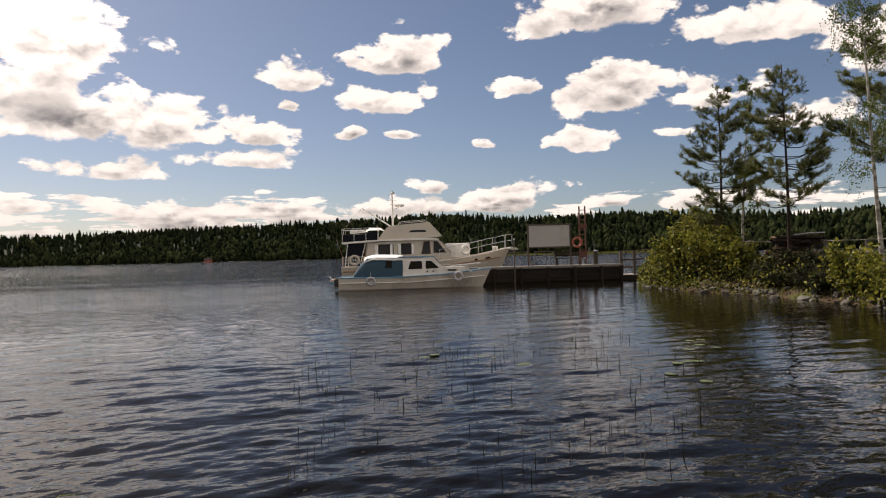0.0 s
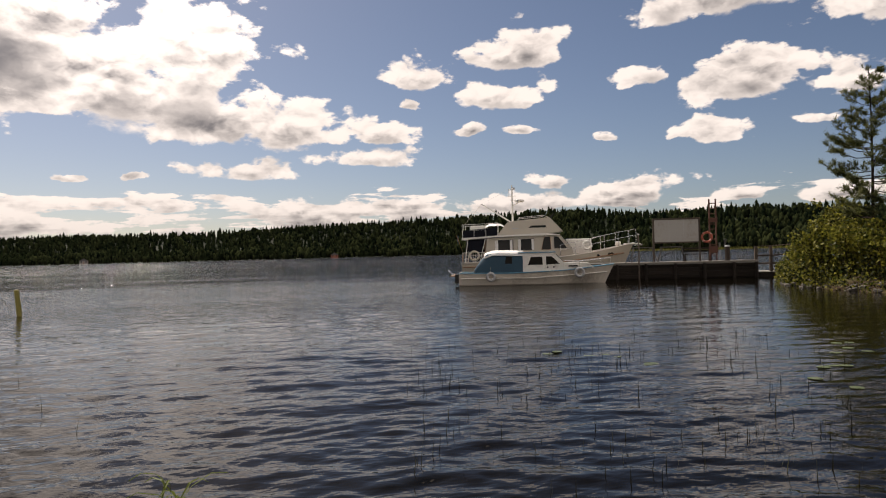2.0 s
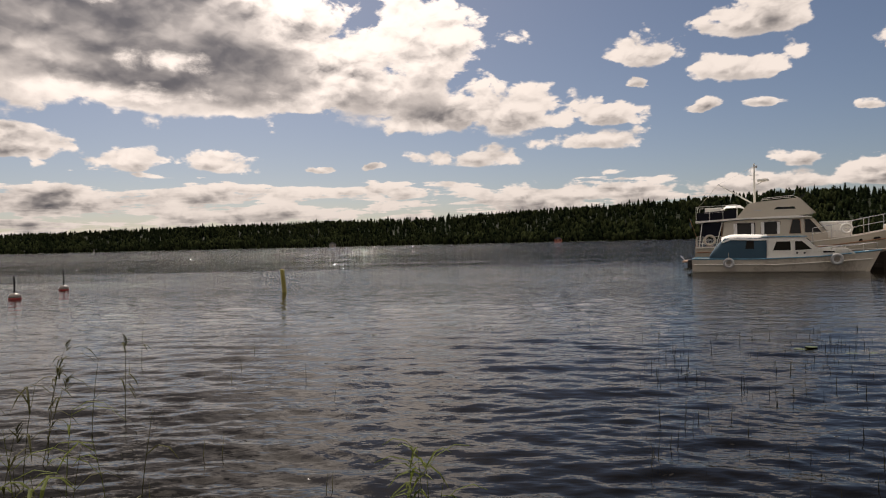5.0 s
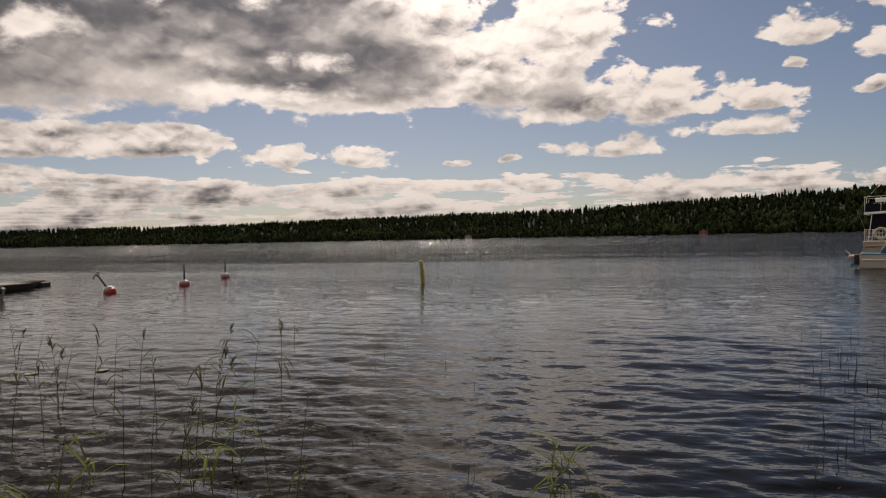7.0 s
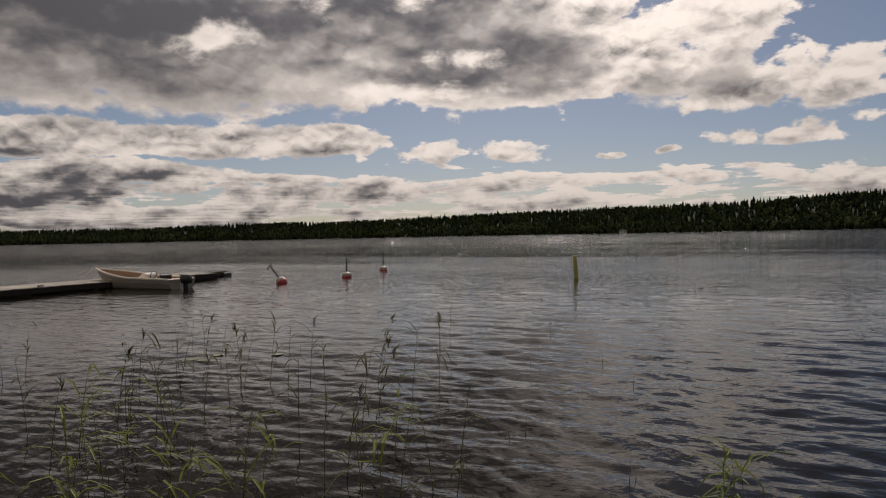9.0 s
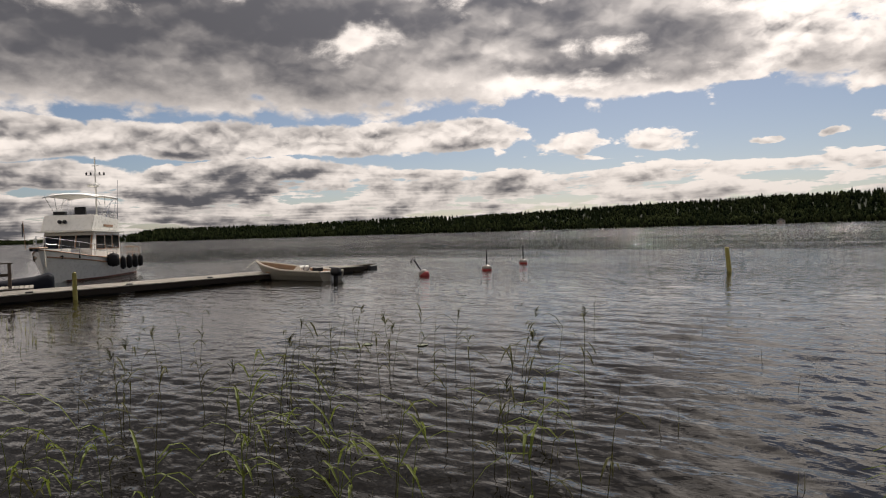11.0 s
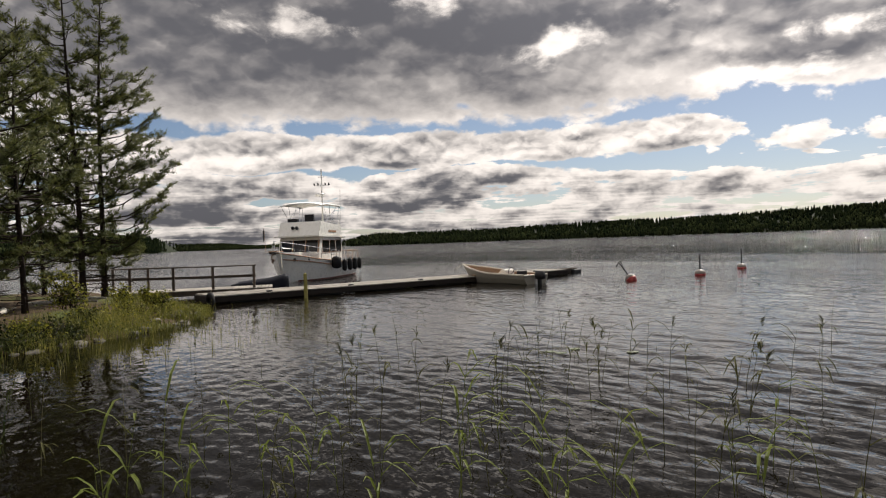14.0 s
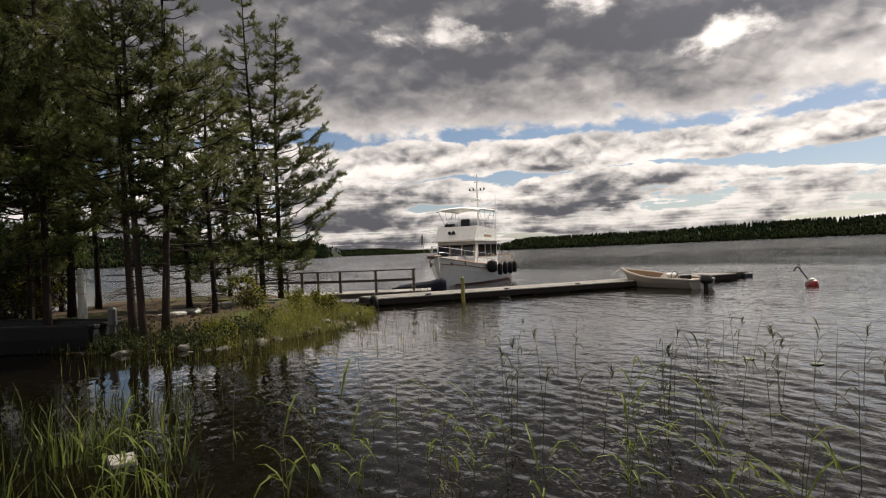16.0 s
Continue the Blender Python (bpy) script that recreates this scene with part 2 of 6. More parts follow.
def leafy(name, rgb, rgb2, rough=0.6, through=0.35, scale=0.6, spec=0.12):
    """Leaves and needles: every island differs, some light comes through."""
    def build(N, s):
        rnd = N.add("ShaderNodeNewGeometry").outputs["Random Per Island"]
        obj = N.add("ShaderNodeTexCoord").outputs["Object"]
        patch = N.noise(obj, scale, 3.0)
        f = N.math("MULTIPLY_ADD", N.math("SUBTRACT", patch, 0.5), 1.2, rnd, clamp=True)
        c = N.mix(f, (*rgb, 1), (*rgb2, 1))
        N.put(s["Base Color"], c)
        s["Roughness"].default_value = rough
        s["Specular IOR Level"].default_value = spec
        if through:
            t = N.add("ShaderNodeBsdfTranslucent")
            N.put(t.inputs[0], c)
            m = N.add("ShaderNodeMixShader")
            m.inputs[0].default_value = through
            out = [n for n in N.tree.nodes if n.type == "OUTPUT_MATERIAL"][0]
            bsdf = [n for n in N.tree.nodes if n.type == "BSDF_PRINCIPLED"][0]
            N.put(m.inputs[1], bsdf.outputs[0]), N.put(m.inputs[2], t.outputs[0])
            N.put(out.inputs[0], m.outputs[0])
    return material(name, build)


def build_water(N, s):
    """Ripples too small for the mesh, and the chop of the open lake beyond it, as slopes added to the surface's own normal."""
    obj = N.add("ShaderNodeTexCoord").outputs["Object"]
    turned = N.add("ShaderNodeMapping")
    turned.inputs["Rotation"].default_value = (0, 0, radians(-18))
    N.put(turned.inputs["Vector"], obj)
    v = turned.outputs[0]
    step = 0.02

    def slope(scale, detail, tall):
        a = N.noise(N.vec("MULTIPLY", v, scale), 1.0, detail, 0.55, 0.0)
        out = []
        for d in ((step, 0, 0), (0, step, 0)):
            b = N.noise(N.vec("MULTIPLY", N.vec("ADD", v, d), scale), 1.0, detail, 0.55, 0.0)
            out.append(N.math("MULTIPLY", N.math("SUBTRACT", a, b), tall / step))
        return out

    r = N.vec("LENGTH", obj)
    streaks = N.noise(N.vec("MULTIPLY", v, (0.012, 0.06, 1)), 1.0, 3.0)
    calm = N.ramp(streaks, 0.35, 0.65, 0.6, 1.15)
    parts = N.add("ShaderNodeSeparateXYZ")
    N.put(parts.inputs[0], obj)
    lee = N.math("MULTIPLY", N.ramp(parts.outputs[0], 1.0, 7.0, 1.0, 0.5), N.ramp(parts.outputs[1], -3.5, 1.0, 0.3, 1.0))
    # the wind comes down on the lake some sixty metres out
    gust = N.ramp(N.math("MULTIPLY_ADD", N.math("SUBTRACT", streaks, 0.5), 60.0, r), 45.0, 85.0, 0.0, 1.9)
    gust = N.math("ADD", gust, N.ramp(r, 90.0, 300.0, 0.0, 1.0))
    force = N.math("MULTIPLY", N.math("MULTIPLY", calm, lee), N.math("ADD", N.ramp(r, 9.0, 24.0, 0.0, 0.30), gust))
    fine = N.math("MULTIPLY", N.math("MULTIPLY", calm, lee), N.math("ADD", N.ramp(r, 5.0, 30.0, 0.34, 0.42), N.math("MULTIPLY", gust, 1.7)))
    far = N.ramp(r, 60.0, 250.0, 0.0, 0.5)
    swell = [N.math("MULTIPLY", q, far) for q in slope((0.14, 0.40, 1), 2.0, 0.40)]
    big, small = slope((0.9, 2.1, 1), 2.0, 0.19), slope((3.6, 7.5, 1), 2.0, 0.046)
    both = N.add("ShaderNodeCombineXYZ")
    for k in (0, 1):
        N.put(both.inputs[k], N.math("ADD", swell[k], N.math("ADD", N.math("MULTIPLY", big[k], force), N.math("MULTIPLY", small[k], fine))))
    both.inputs[2].default_value = 0.0
    # Added lean towards the near shore, so the chop mirrors higher, darker sky.
    shore_tilt = N.vec("SCALE", (0.62, -0.78, 0.0))
    N.put(shore_tilt.node.inputs["Scale"], N.math("MULTIPLY", gust, 0.045))
    back = N.add("ShaderNodeVectorRotate", rotation_type="Z_AXIS")
    N.put(back.inputs["Vector"], both.outputs[0])
    back.inputs["Angle"].default_value = radians(18)
    own = N.add("ShaderNodeNewGeometry").outputs["Normal"]
    N.put(s["Normal"], N.vec("NORMALIZE", N.vec("ADD", N.vec("ADD", own, shore_tilt), back.outputs[0])))
    mud = N.noise(obj, 0.15, 3.0)
    N.put(s["Base Color"], N.mix(mud, (0.0015, 0.0013, 0.0008, 1), (0.005, 0.0038, 0.0017, 1)))
    N.put(s["Roughness"], N.ramp(r, 20.0, 200.0, 0.02, 0.085))
    s["IOR"].default_value = 1.333
    s["Specular IOR Level"].default_value = 0.29


material("water", build_water)


def build_ground(N, s):
    obj = N.add("ShaderNodeTexCoord").outputs["Object"]
    a, b = N.noise(obj, 0.5, 5.0, 0.6), N.noise(obj, 6.0, 6.0, 0.65)
    soil = N.mix(b, (0.025, 0.018, 0.011, 1), (0.095, 0.062, 0.034, 1))
    moss = N.mix(b, (0.035, 0.05, 0.012, 1), (0.10, 0.11, 0.03, 1))
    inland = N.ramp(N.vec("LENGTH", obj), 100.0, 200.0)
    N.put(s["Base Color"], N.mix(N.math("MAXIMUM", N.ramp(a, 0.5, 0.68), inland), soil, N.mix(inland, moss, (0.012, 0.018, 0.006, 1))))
    s["Roughness"].default_value = 0.9
    s["Specular IOR Level"].default_value = 0.15
    bump = N.add("ShaderNodeBump")
    bump.inputs["Distance"].default_value = 0.06
    N.put(bump.inputs["Height"], b), N.put(s["Normal"], bump.outputs[0])


material("ground", build_ground)
# Backlit darkness and crown shading of the far woods are put into these ranges.
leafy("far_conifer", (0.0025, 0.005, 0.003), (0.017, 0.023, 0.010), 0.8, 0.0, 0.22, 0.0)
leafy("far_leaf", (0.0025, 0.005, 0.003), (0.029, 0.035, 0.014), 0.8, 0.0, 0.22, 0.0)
leafy("needles", (0.042, 0.055, 0.018), (0.150, 0.155, 0.048), 0.55, 0.4)
leafy("birch_leaves", (0.045, 0.080, 0.015), (0.11, 0.14, 0.03), 0.5, 0.4)
leafy("bush_leaves", (0.035, 0.050, 0.010), (0.27, 0.25, 0.036), 0.5, 0.4)
leafy("grass", (0.070, 0.085, 0.015), (0.24, 0.22, 0.06), 0.6, 0.35)
leafy("reed_green", (0.080, 0.115, 0.02), (0.20, 0.21, 0.05), 0.55, 0.4)
leafy("rush_dark", (0.016, 0.016, 0.008), (0.045, 0.042, 0.018), 0.7, 0.1)
leafy("sedge_dark", (0.022, 0.034, 0.008), (0.07, 0.085, 0.02), 0.6, 0.25)
leafy("reed_brown", (0.040, 0.042, 0.014), (0.12, 0.115, 0.04), 0.7, 0.25)
# Dark copy of the bush leaves, with shade put into the colour.
leafy("shaded_leaves", (0.012, 0.016, 0.005), (0.040, 0.045, 0.014), 0.7, 0.15)
plain("stump_bark", (0.66, 0.62, 0.54), 0.7, 0, 0.35, 6.0, 0.006, 0.5, (0.05, 0.04, 0.03), (1, 1, 3.0))
plain("pine_bark", (0.030, 0.022, 0.017), 0.9, 0, 0.5, 12.0, 0.02, grain=(1, 1, 0.25), spec=0.1)
plain("birch_bark", (0.46, 0.43, 0.37), 0.7, 0, 0.3, 5.0, 0.005, 0.85, (0.03, 0.025, 0.02), (1, 1, 3.5))
plain("gelcoat_white", (0.74, 0.72, 0.66), 0.28, 0, 0.12, 1.5, 0.001, 0.25, (0.45, 0.40, 0.32), coat=0.3)
plain("dark_steel", (0.05, 0.047, 0.044), 0.6, 0, 0.3, 6.0, 0.001)
plain("gelcoat_cream", (0.50, 0.45, 0.365), 0.35, 0, 0.14, 1.5, 0.001, 0.3, (0.35, 0.28, 0.2), coat=0.2)
plain("hull_grey", (0.58, 0.53, 0.45), 0.4, 0, 0.18, 1.5, 0.001, 0.35, (0.28, 0.24, 0.19))
plain("blue_canvas", (0.026, 0.066, 0.100), 0.8, 0, 0.3, 2.5, 0.01)
plain("white_canvas", (0.78, 0.77, 0.74), 0.75, 0, 0.12, 2.5, 0.008)
# The cream boat's hull: dirt, and its shaded side put into the colour.
plain("hull_shaded", (0.22, 0.20, 0.16), 0.45, 0, 0.2, 1.5, 0.001, 0.4, (0.16, 0.13, 0.09))
plain("worn_brown", (0.24, 0.15, 0.085), 0.7, 0, 0.3, 3.0, 0.002, 0.3, (0.1, 0.07, 0.05))
plain("blue_paint", (0.10, 0.27, 0.40), 0.4, 0, 0.2, 3.0, 0.001)
plain("teak", (0.28, 0.15, 0.075), 0.5, 0, 0.35, 8.0, 0.002, grain=(0.3, 3, 3))
plain("dark_rubber", (0.010, 0.010, 0.011), 0.7, 0, 0.3, 6.0, 0.002, spec=0.2)
plain("black_plastic", (0.014, 0.014, 0.015), 0.5, 0, 0.3, 6.0, 0.001, spec=0.3)
plain("steel", (0.62, 0.62, 0.62), 0.25, 1.0, 0.15, 8.0, 0.0005)
plain("grey_paint", (0.42, 0.42, 0.42), 0.5, 0, 0.15, 5.0, 0.001)
plain("rope", (0.45, 0.40, 0.32), 0.9, 0, 0.3, 20.0, 0.004)
plain("navy_cloth", (0.008, 0.009, 0.014), 0.85, 0, 0.3, 2.5, 0.008, spec=0.15)
# dark timber tone of pier sides, jetty beams, bench and wood stack
plain("dark_timber", (0.024, 0.019, 0.015), 0.7, 0, 0.5, 5.0, 0.01, 0.3, (0.02, 0.017, 0.013), (0.4, 2, 2), random_tone=0.3, spec=0.15)
plain("old_timber", (0.080, 0.063, 0.050), 0.85, 0, 0.5, 5.0, 0.01, 0.3, (0.03, 0.025, 0.02), (0.4, 2, 2), random_tone=0.3, spec=0.15)
plain("grey_plank", (0.22, 0.20, 0.17), 0.85, 0, 0.45, 5.0, 0.008, 0.25, (0.10, 0.08, 0.06), (2, 0.4, 2), random_tone=0.25)
plain("sign_back", (0.40, 0.385, 0.35), 0.6, 0, 0.2, 1.5, 0.001, 0.45, (0.25, 0.2, 0.15))
plain("rust_red", (0.10, 0.038, 0.024), 0.75, 0, 0.4, 6.0, 0.004, 0.3, (0.07, 0.03, 0.02))
plain("ring_orange", (0.34, 0.075, 0.04), 0.5, 0, 0.15, 5.0, 0.001)
plain("buoy_red", (0.26, 0.022, 0.02), 0.4, 0, 0.25, 5.0, 0.002, 0.2, (0.2, 0.05, 0.04))
plain("buoy_white", (0.27, 0.24, 0.21), 0.45, 0, 0.15, 5.0, 0.002)
plain("post_yellow", (0.23, 0.20, 0.045), 0.7, 0, 0.3, 5.0, 0.004, 0.35, (0.12, 0.10, 0.03))
plain("stone", (0.105, 0.095, 0.078), 0.85, 0, 0.45, 5.0, 0.02, 0.3, (0.08, 0.075, 0.05), random_tone=0.35)
plain("log_end", (0.20, 0.12, 0.07), 0.85, 0, 0.4, 6.0, 0.006, random_tone=0.3)
plain("house_wall", (0.35, 0.12, 0.08), 0.8, 0, 0.2, 1.0, 0.002)
plain("house_white", (0.30, 0.28, 0.25), 0.7, 0, 0.12, 1.0, 0.002)
plain("roof", (0.10, 0.09, 0.09), 0.8, 0, 0.3, 1.0, 0.01)
plain("lily", (0.075, 0.095, 0.03), 0.4, 0, 0.3, 8.0, 0.002, random_tone=0.3)


def build_glass(N, s):
    s["Base Color"].default_value = (0.012, 0.012, 0.012, 1)
    s["Roughness"].default_value = 0.05
    s["IOR"].default_value = 1.5
    s["Specular IOR Level"].default_value = 0.3


material("dark_glass", build_glass)


def build_clear(N, s):
    s["Base Color"].default_value = (0.85, 0.9, 0.9, 1)
    s["Roughness"].default_value = 0.02
    s["IOR"].default_value = 1.45
    s["Transmission Weight"].default_value = 1.0


material("clear_glass", build_clear)

# ---------------------------------------------------------------- helpers for meshes
def mesh_object(name, verts, faces, mat, parent=None, label="", smooth=False):
    me = bpy.data.meshes.new(name)
    me.from_pydata([tuple(v) for v in verts], [], [tuple(f) for f in faces])
    me.materials.append(MATS[mat])
    if smooth:
        me.shade_smooth()
    ob = new(name, me)
    ob.parent = parent
    if label:
        ob["label"] = label
    return ob


def from_arrays(name, verts, tris, mat, parent=None, label=""):
    """Quick mesh from numpy arrays of points and triangles."""
    me = bpy.data.meshes.new(name)
    n = len(tris)
    me.vertices.add(len(verts)), me.loops.add(3 * n), me.polygons.add(n)
    me.vertices.foreach_set("co", np.ascontiguousarray(verts, np.float32).ravel())
    me.loops.foreach_set("vertex_index", np.ascontiguousarray(tris, np.int32).ravel())
    me.polygons.foreach_set("loop_start", np.arange(0, 3 * n, 3, dtype=np.int32))
    me.update(calc_edges=True)
    me.materials.append(MATS[mat])
    ob = new(name, me)
    ob.parent = parent
    if label:
        ob["label"] = label
    return ob


def part(name, bm, mat, parent=None, label="", smooth=False, m=None):
    me = bpy.data.meshes.new(name)
    bmesh.ops.recalc_face_normals(bm, faces=bm.faces)
    bm.to_mesh(me)
    bm.free()
    me.materials.append(MATS[mat])
    if smooth:
        me.shade_smooth()
    ob = new(name, me)
    ob.parent = parent
    if m is not None:
        ob.matrix_basis = m
    if label:
        ob["label"] = label
    return ob


def thing(name, m, label, category, group="", kind=""):
    ob = new(name)
    ob.empty_display_size = 0.2
    ob.matrix_basis = m
    return tagged(ob, label, category, group, kind)


def add_box(bm, lo, hi, bevel=0.0, m=None):
    c = [(a + b) / 2 for a, b in zip(lo, hi)]
    s = [abs(b - a) for a, b in zip(lo, hi)]
    mat = Matrix.Translation(c) @ Matrix.Diagonal((*s, 1))
    vs = bmesh.ops.create_cube(bm, size=1.0, matrix=(m @ mat) if m is not None else mat)["verts"]
    if bevel:
        es = list({e for v in vs for e in v.link_edges})
        bmesh.ops.bevel(bm, geom=es, offset=bevel, segments=1, affect="EDGES")
    return bm


def box(lo, hi, bevel=0.0):
    return add_box(bmesh.new(), lo, hi, bevel)


def add_tube(bm, points, radii, sides=8, caps=True):
    """A tube along points, with a radius at each."""
    points = [Vector(p) for p in points]
    if not hasattr(radii, "__len__"):
        radii = [radii] * len(points)
    rings, up = [], None
    for i, p in enumerate(points):
        d = (points[min(i + 1, len(points) - 1)] - points[max(i - 1, 0)]).normalized()
        if up is None:
            up = Vector((0, 0, 1)) if abs(d.z) < 0.9 else Vector((1, 0, 0))
        a = d.cross(up).normalized()
        b = a.cross(d).normalized()
        up = b
        rings.append([bm.verts.new(p + (a * math.cos(t) + b * math.sin(t)) * radii[i]) for t in [2 * math.pi * k / sides for k in range(sides)]])
    for r, q in zip(rings, rings[1:]):
        for k in range(sides):
            bm.faces.new((r[k], r[(k + 1) % sides], q[(k + 1) % sides], q[k]))
    if caps:
        bm.faces.new(rings[0][::-1]), bm.faces.new(rings[-1])
    return bm


def tube(points, radii, sides=8):
    return add_tube(bmesh.new(), points, radii, sides)


def ring_mesh(big, small, n=24, k=10, m=Matrix()):
    bm = bmesh.new()
    vs = [[bm.verts.new(m @ Vector(((big + small * math.cos(b)) * math.cos(a), (big + small * math.cos(b)) * math.sin(a), small * math.sin(b))))
           for b in [2 * math.pi * j / k for j in range(k)]] for a in [2 * math.pi * i / n for i in range(n)]]
    for i in range(n):
        for j in range(k):
            bm.faces.new((vs[i][j], vs[(i + 1) % n][j], vs[(i + 1) % n][(j + 1) % k], vs[i][(j + 1) % k]))
    return bm


def lathe(profile, n=20):
    """Turn (radius, z) pairs round the z axis."""
    bm = bmesh.new()
    rings = [[bm.verts.new((r * math.cos(2 * math.pi * i / n), r * math.sin(2 * math.pi * i / n), z)) for i in range(n)] for r, z in profile]
    for p, q in zip(rings, rings[1:]):
        for i in range(n):
            bm.faces.new((p[i], p[(i + 1) % n], q[(i + 1) % n], q[i]))
    bm.faces.new(rings[0][::-1]), bm.faces.new(rings[-1])
    return bm


def slab(outline, thick, axis="y", bevel=0.0):
    """A plate: an outline in the xz plane (axis y) or xy plane (axis z), given its thickness, centred on the plane."""
    bm = bmesh.new()
    def at(p, d):
        return (p[0], d, p[1]) if axis == "y" else ((p[0], p[1], d) if axis == "z" else (d, p[0], p[1]))
    a = [bm.verts.new(at(p, -thick / 2)) for p in outline]
    b = [bm.verts.new(at(p, thick / 2)) for p in outline]
    bm.faces.new(a), bm.faces.new(b[::-1])
    n = len(outline)
    for i in range(n):
        bm.faces.new((a[i], b[i], b[(i + 1) % n], a[(i + 1) % n]))
    if bevel:
        bmesh.ops.bevel(bm, geom=list(bm.edges), offset=bevel, segments=2, affect="EDGES")
    return bm


def loft(rows, close=True):
    """Skin over rows of points of equal length; close caps the first and last row."""
    bm = bmesh.new()
    vs = [[bm.verts.new(p) for p in r] for r in rows]
    for p, q in zip(vs, vs[1:]):
        for i in range(len(p) - 1):
            bm.faces.new((p[i], p[i + 1], q[i + 1], q[i]))
    if close:
        for r in (vs[0], vs[-1]):
            bm.faces.new(r)
    bmesh.ops.remove_doubles(bm, verts=bm.verts, dist=0.0005)
    return bm


def table(x, rows):
    xs, ys = zip(*rows)
    return float(np.interp(x, xs, ys))


def polar(az, d, z=0.0):
    return Vector((d * math.sin(radians(az)), d * math.cos(radians(az)), z))


# ---------------------------------------------------------------- land and lake
# azimuth, distance of the far shore, height angle of the tree tops
SHORE = [(-180, 60), (-150, 80), (-125, 700), (-110, 850), (-98.5, 950), (-97.3, 2600), (-84.6, 2600), (-84.0, 1250), (-70, 1150),
         (-50, 950), (-30, 760), (-10, 640), (5, 580), (15, 480), (25, 420), (45, 300), (80, 120), (120, 60), (180, 60)]
TOPS = [(-180, 4.0), (-125, 3.0), (-110, 2.1), (-99.5, 1.5), (-98, 1.0), (-97.2, 0.62), (-94, 0.6), (-91.5, 0.35), (-84.8, 0.3), (-84.2, 0.6), (-82, 1.05),
        (-72, 1.13), (-61, 1.48), (-58, 1.42), (-48, 1.78), (-43, 1.92), (-39, 2.08), (-31, 2.25), (-25, 2.35), (-20, 2.62), (-13, 3.0), (-4, 3.26),
        (0, 3.5), (3, 3.68), (7, 3.55), (10, 3.27), (13.5, 3.22), (18, 3.42), (22, 3.34), (31, 2.95), (45, 3.3), (80, 4.0), (180, 4.0)]
TREE = 13.0


def bumps(x, y, s):
    return noise.noise(Vector((x / s, y / s, 3.7)))


# the point of land with the pier, to the right, as a line of its shore; and the islet to the left
POINT_SHORE = [(18.2, 48.0), (15.9, 43.2), (14.5, 39.6), (13.6, 35.5), (13.6, 31.5), (14.9, 27.5), (15.2, 21.5), (16.5, 16.0), (17.0, 8.0), (14.0, 0.0), (6.0, -3.0), (0.0, -1.2)]
ISLET = [(-20.6, -2.4), (-18.2, -3.4), (-16.4, -4.9), (-15.9, -6.2), (-16.6, -8.6), (-18.0, -12.0), (-22.0, -15.0), (-30.0, -15.0), (-33.0, -10.0), (-32.5, -6.5), (-29.5, -4.6), (-25.0, -3.0), (-22.8, -2.2)]


def edge_distance(x, y, line, closed):
    """How far (x, y) is inside (+) or outside (-) a shore line."""
    n, best, inside = len(line), 1e9, False
    for i in range(n if closed else n - 1):
        (x0, y0), (x1, y1) = line[i], line[(i + 1) % n]
        dx, dy = x1 - x0, y1 - y0
        t = max(0.0, min(1.0, ((x - x0) * dx + (y - y0) * dy) / (dx * dx + dy * dy)))
        best = min(best, math.hypot(x - x0 - t * dx, y - y0 - t * dy))
        if (y0 > y) != (y1 > y) and x < dx * (y - y0) / dy + x0:
            inside = not inside
    return best if inside else -best


POINT = POINT_SHORE + [(0.0, -60.0), (60.0, -60.0), (60.0, 52.0), (22.0, 50.0)]


def land_height(x, y):
    d, az = math.hypot(x, y), math.degrees(math.atan2(x, y))
    shore = table(az, SHORE)
    best = -1.6
    if d > shore - 8:
        inland = d - shore
        reach = 60 + 0.30 * shore
        top = 2 + (shore + reach) * math.tan(radians(table(az, TOPS))) - TREE
        t = max(0.0, min(1.0, inland / reach))
        best = max(best, min(0.25, inland * 0.1) + (max(top, 1.0)) * (t * t * (3 - 2 * t)) + (1.2 * bumps(x, y, 40) if inland > 20 else 0))
    if d < 90:
        a = edge_distance(x, y, POINT, True)
        if a > -6:
            best = max(best, (min(1.1, 0.38 * a) if a > 0 else 0.35 * a) + 0.10 * bumps(x, y, 1.3) * min(1, max(a, 0)))
        b = edge_distance(x, y, ISLET, True)
        if b > -6:
            best = max(best, (min(0.55, 0.25 * b) if b > 0 else 0.25 * b) + 0.10 * bumps(x, y, 1.1) * min(1, max(b, 0)))
        c = 0.9 - math.hypot(x * 0.35, y + 0.9)
        best = max(best, 0.42 * c if c < 0 else 0.45 * c)
    return best


AZ_N = 400
radii = [0.0]
r = 0.6
while r < 4700:
    radii.append(r)
    r *= 1.022 if r < 60 else 1.04
verts, faces = [(0, 0, land_height(0.001, 0))], []
for r in radii[1:]:
    for i in range(AZ_N):
        a = 2 * math.pi * i / AZ_N
        x, y = r * math.sin(a), r * math.cos(a)
        verts.append((x, y, land_height(x, y)))
for i in range(AZ_N):
    faces.append((0, 1 + (i + 1) % AZ_N, 1 + i))
for k in range(len(radii) - 2):
    for i in range(AZ_N):
        a, b = 1 + k * AZ_N + i, 1 + k * AZ_N + (i + 1) % AZ_N
        faces.append((a, b, b + AZ_N, a + AZ_N))
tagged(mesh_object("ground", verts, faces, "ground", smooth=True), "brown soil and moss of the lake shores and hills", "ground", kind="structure")

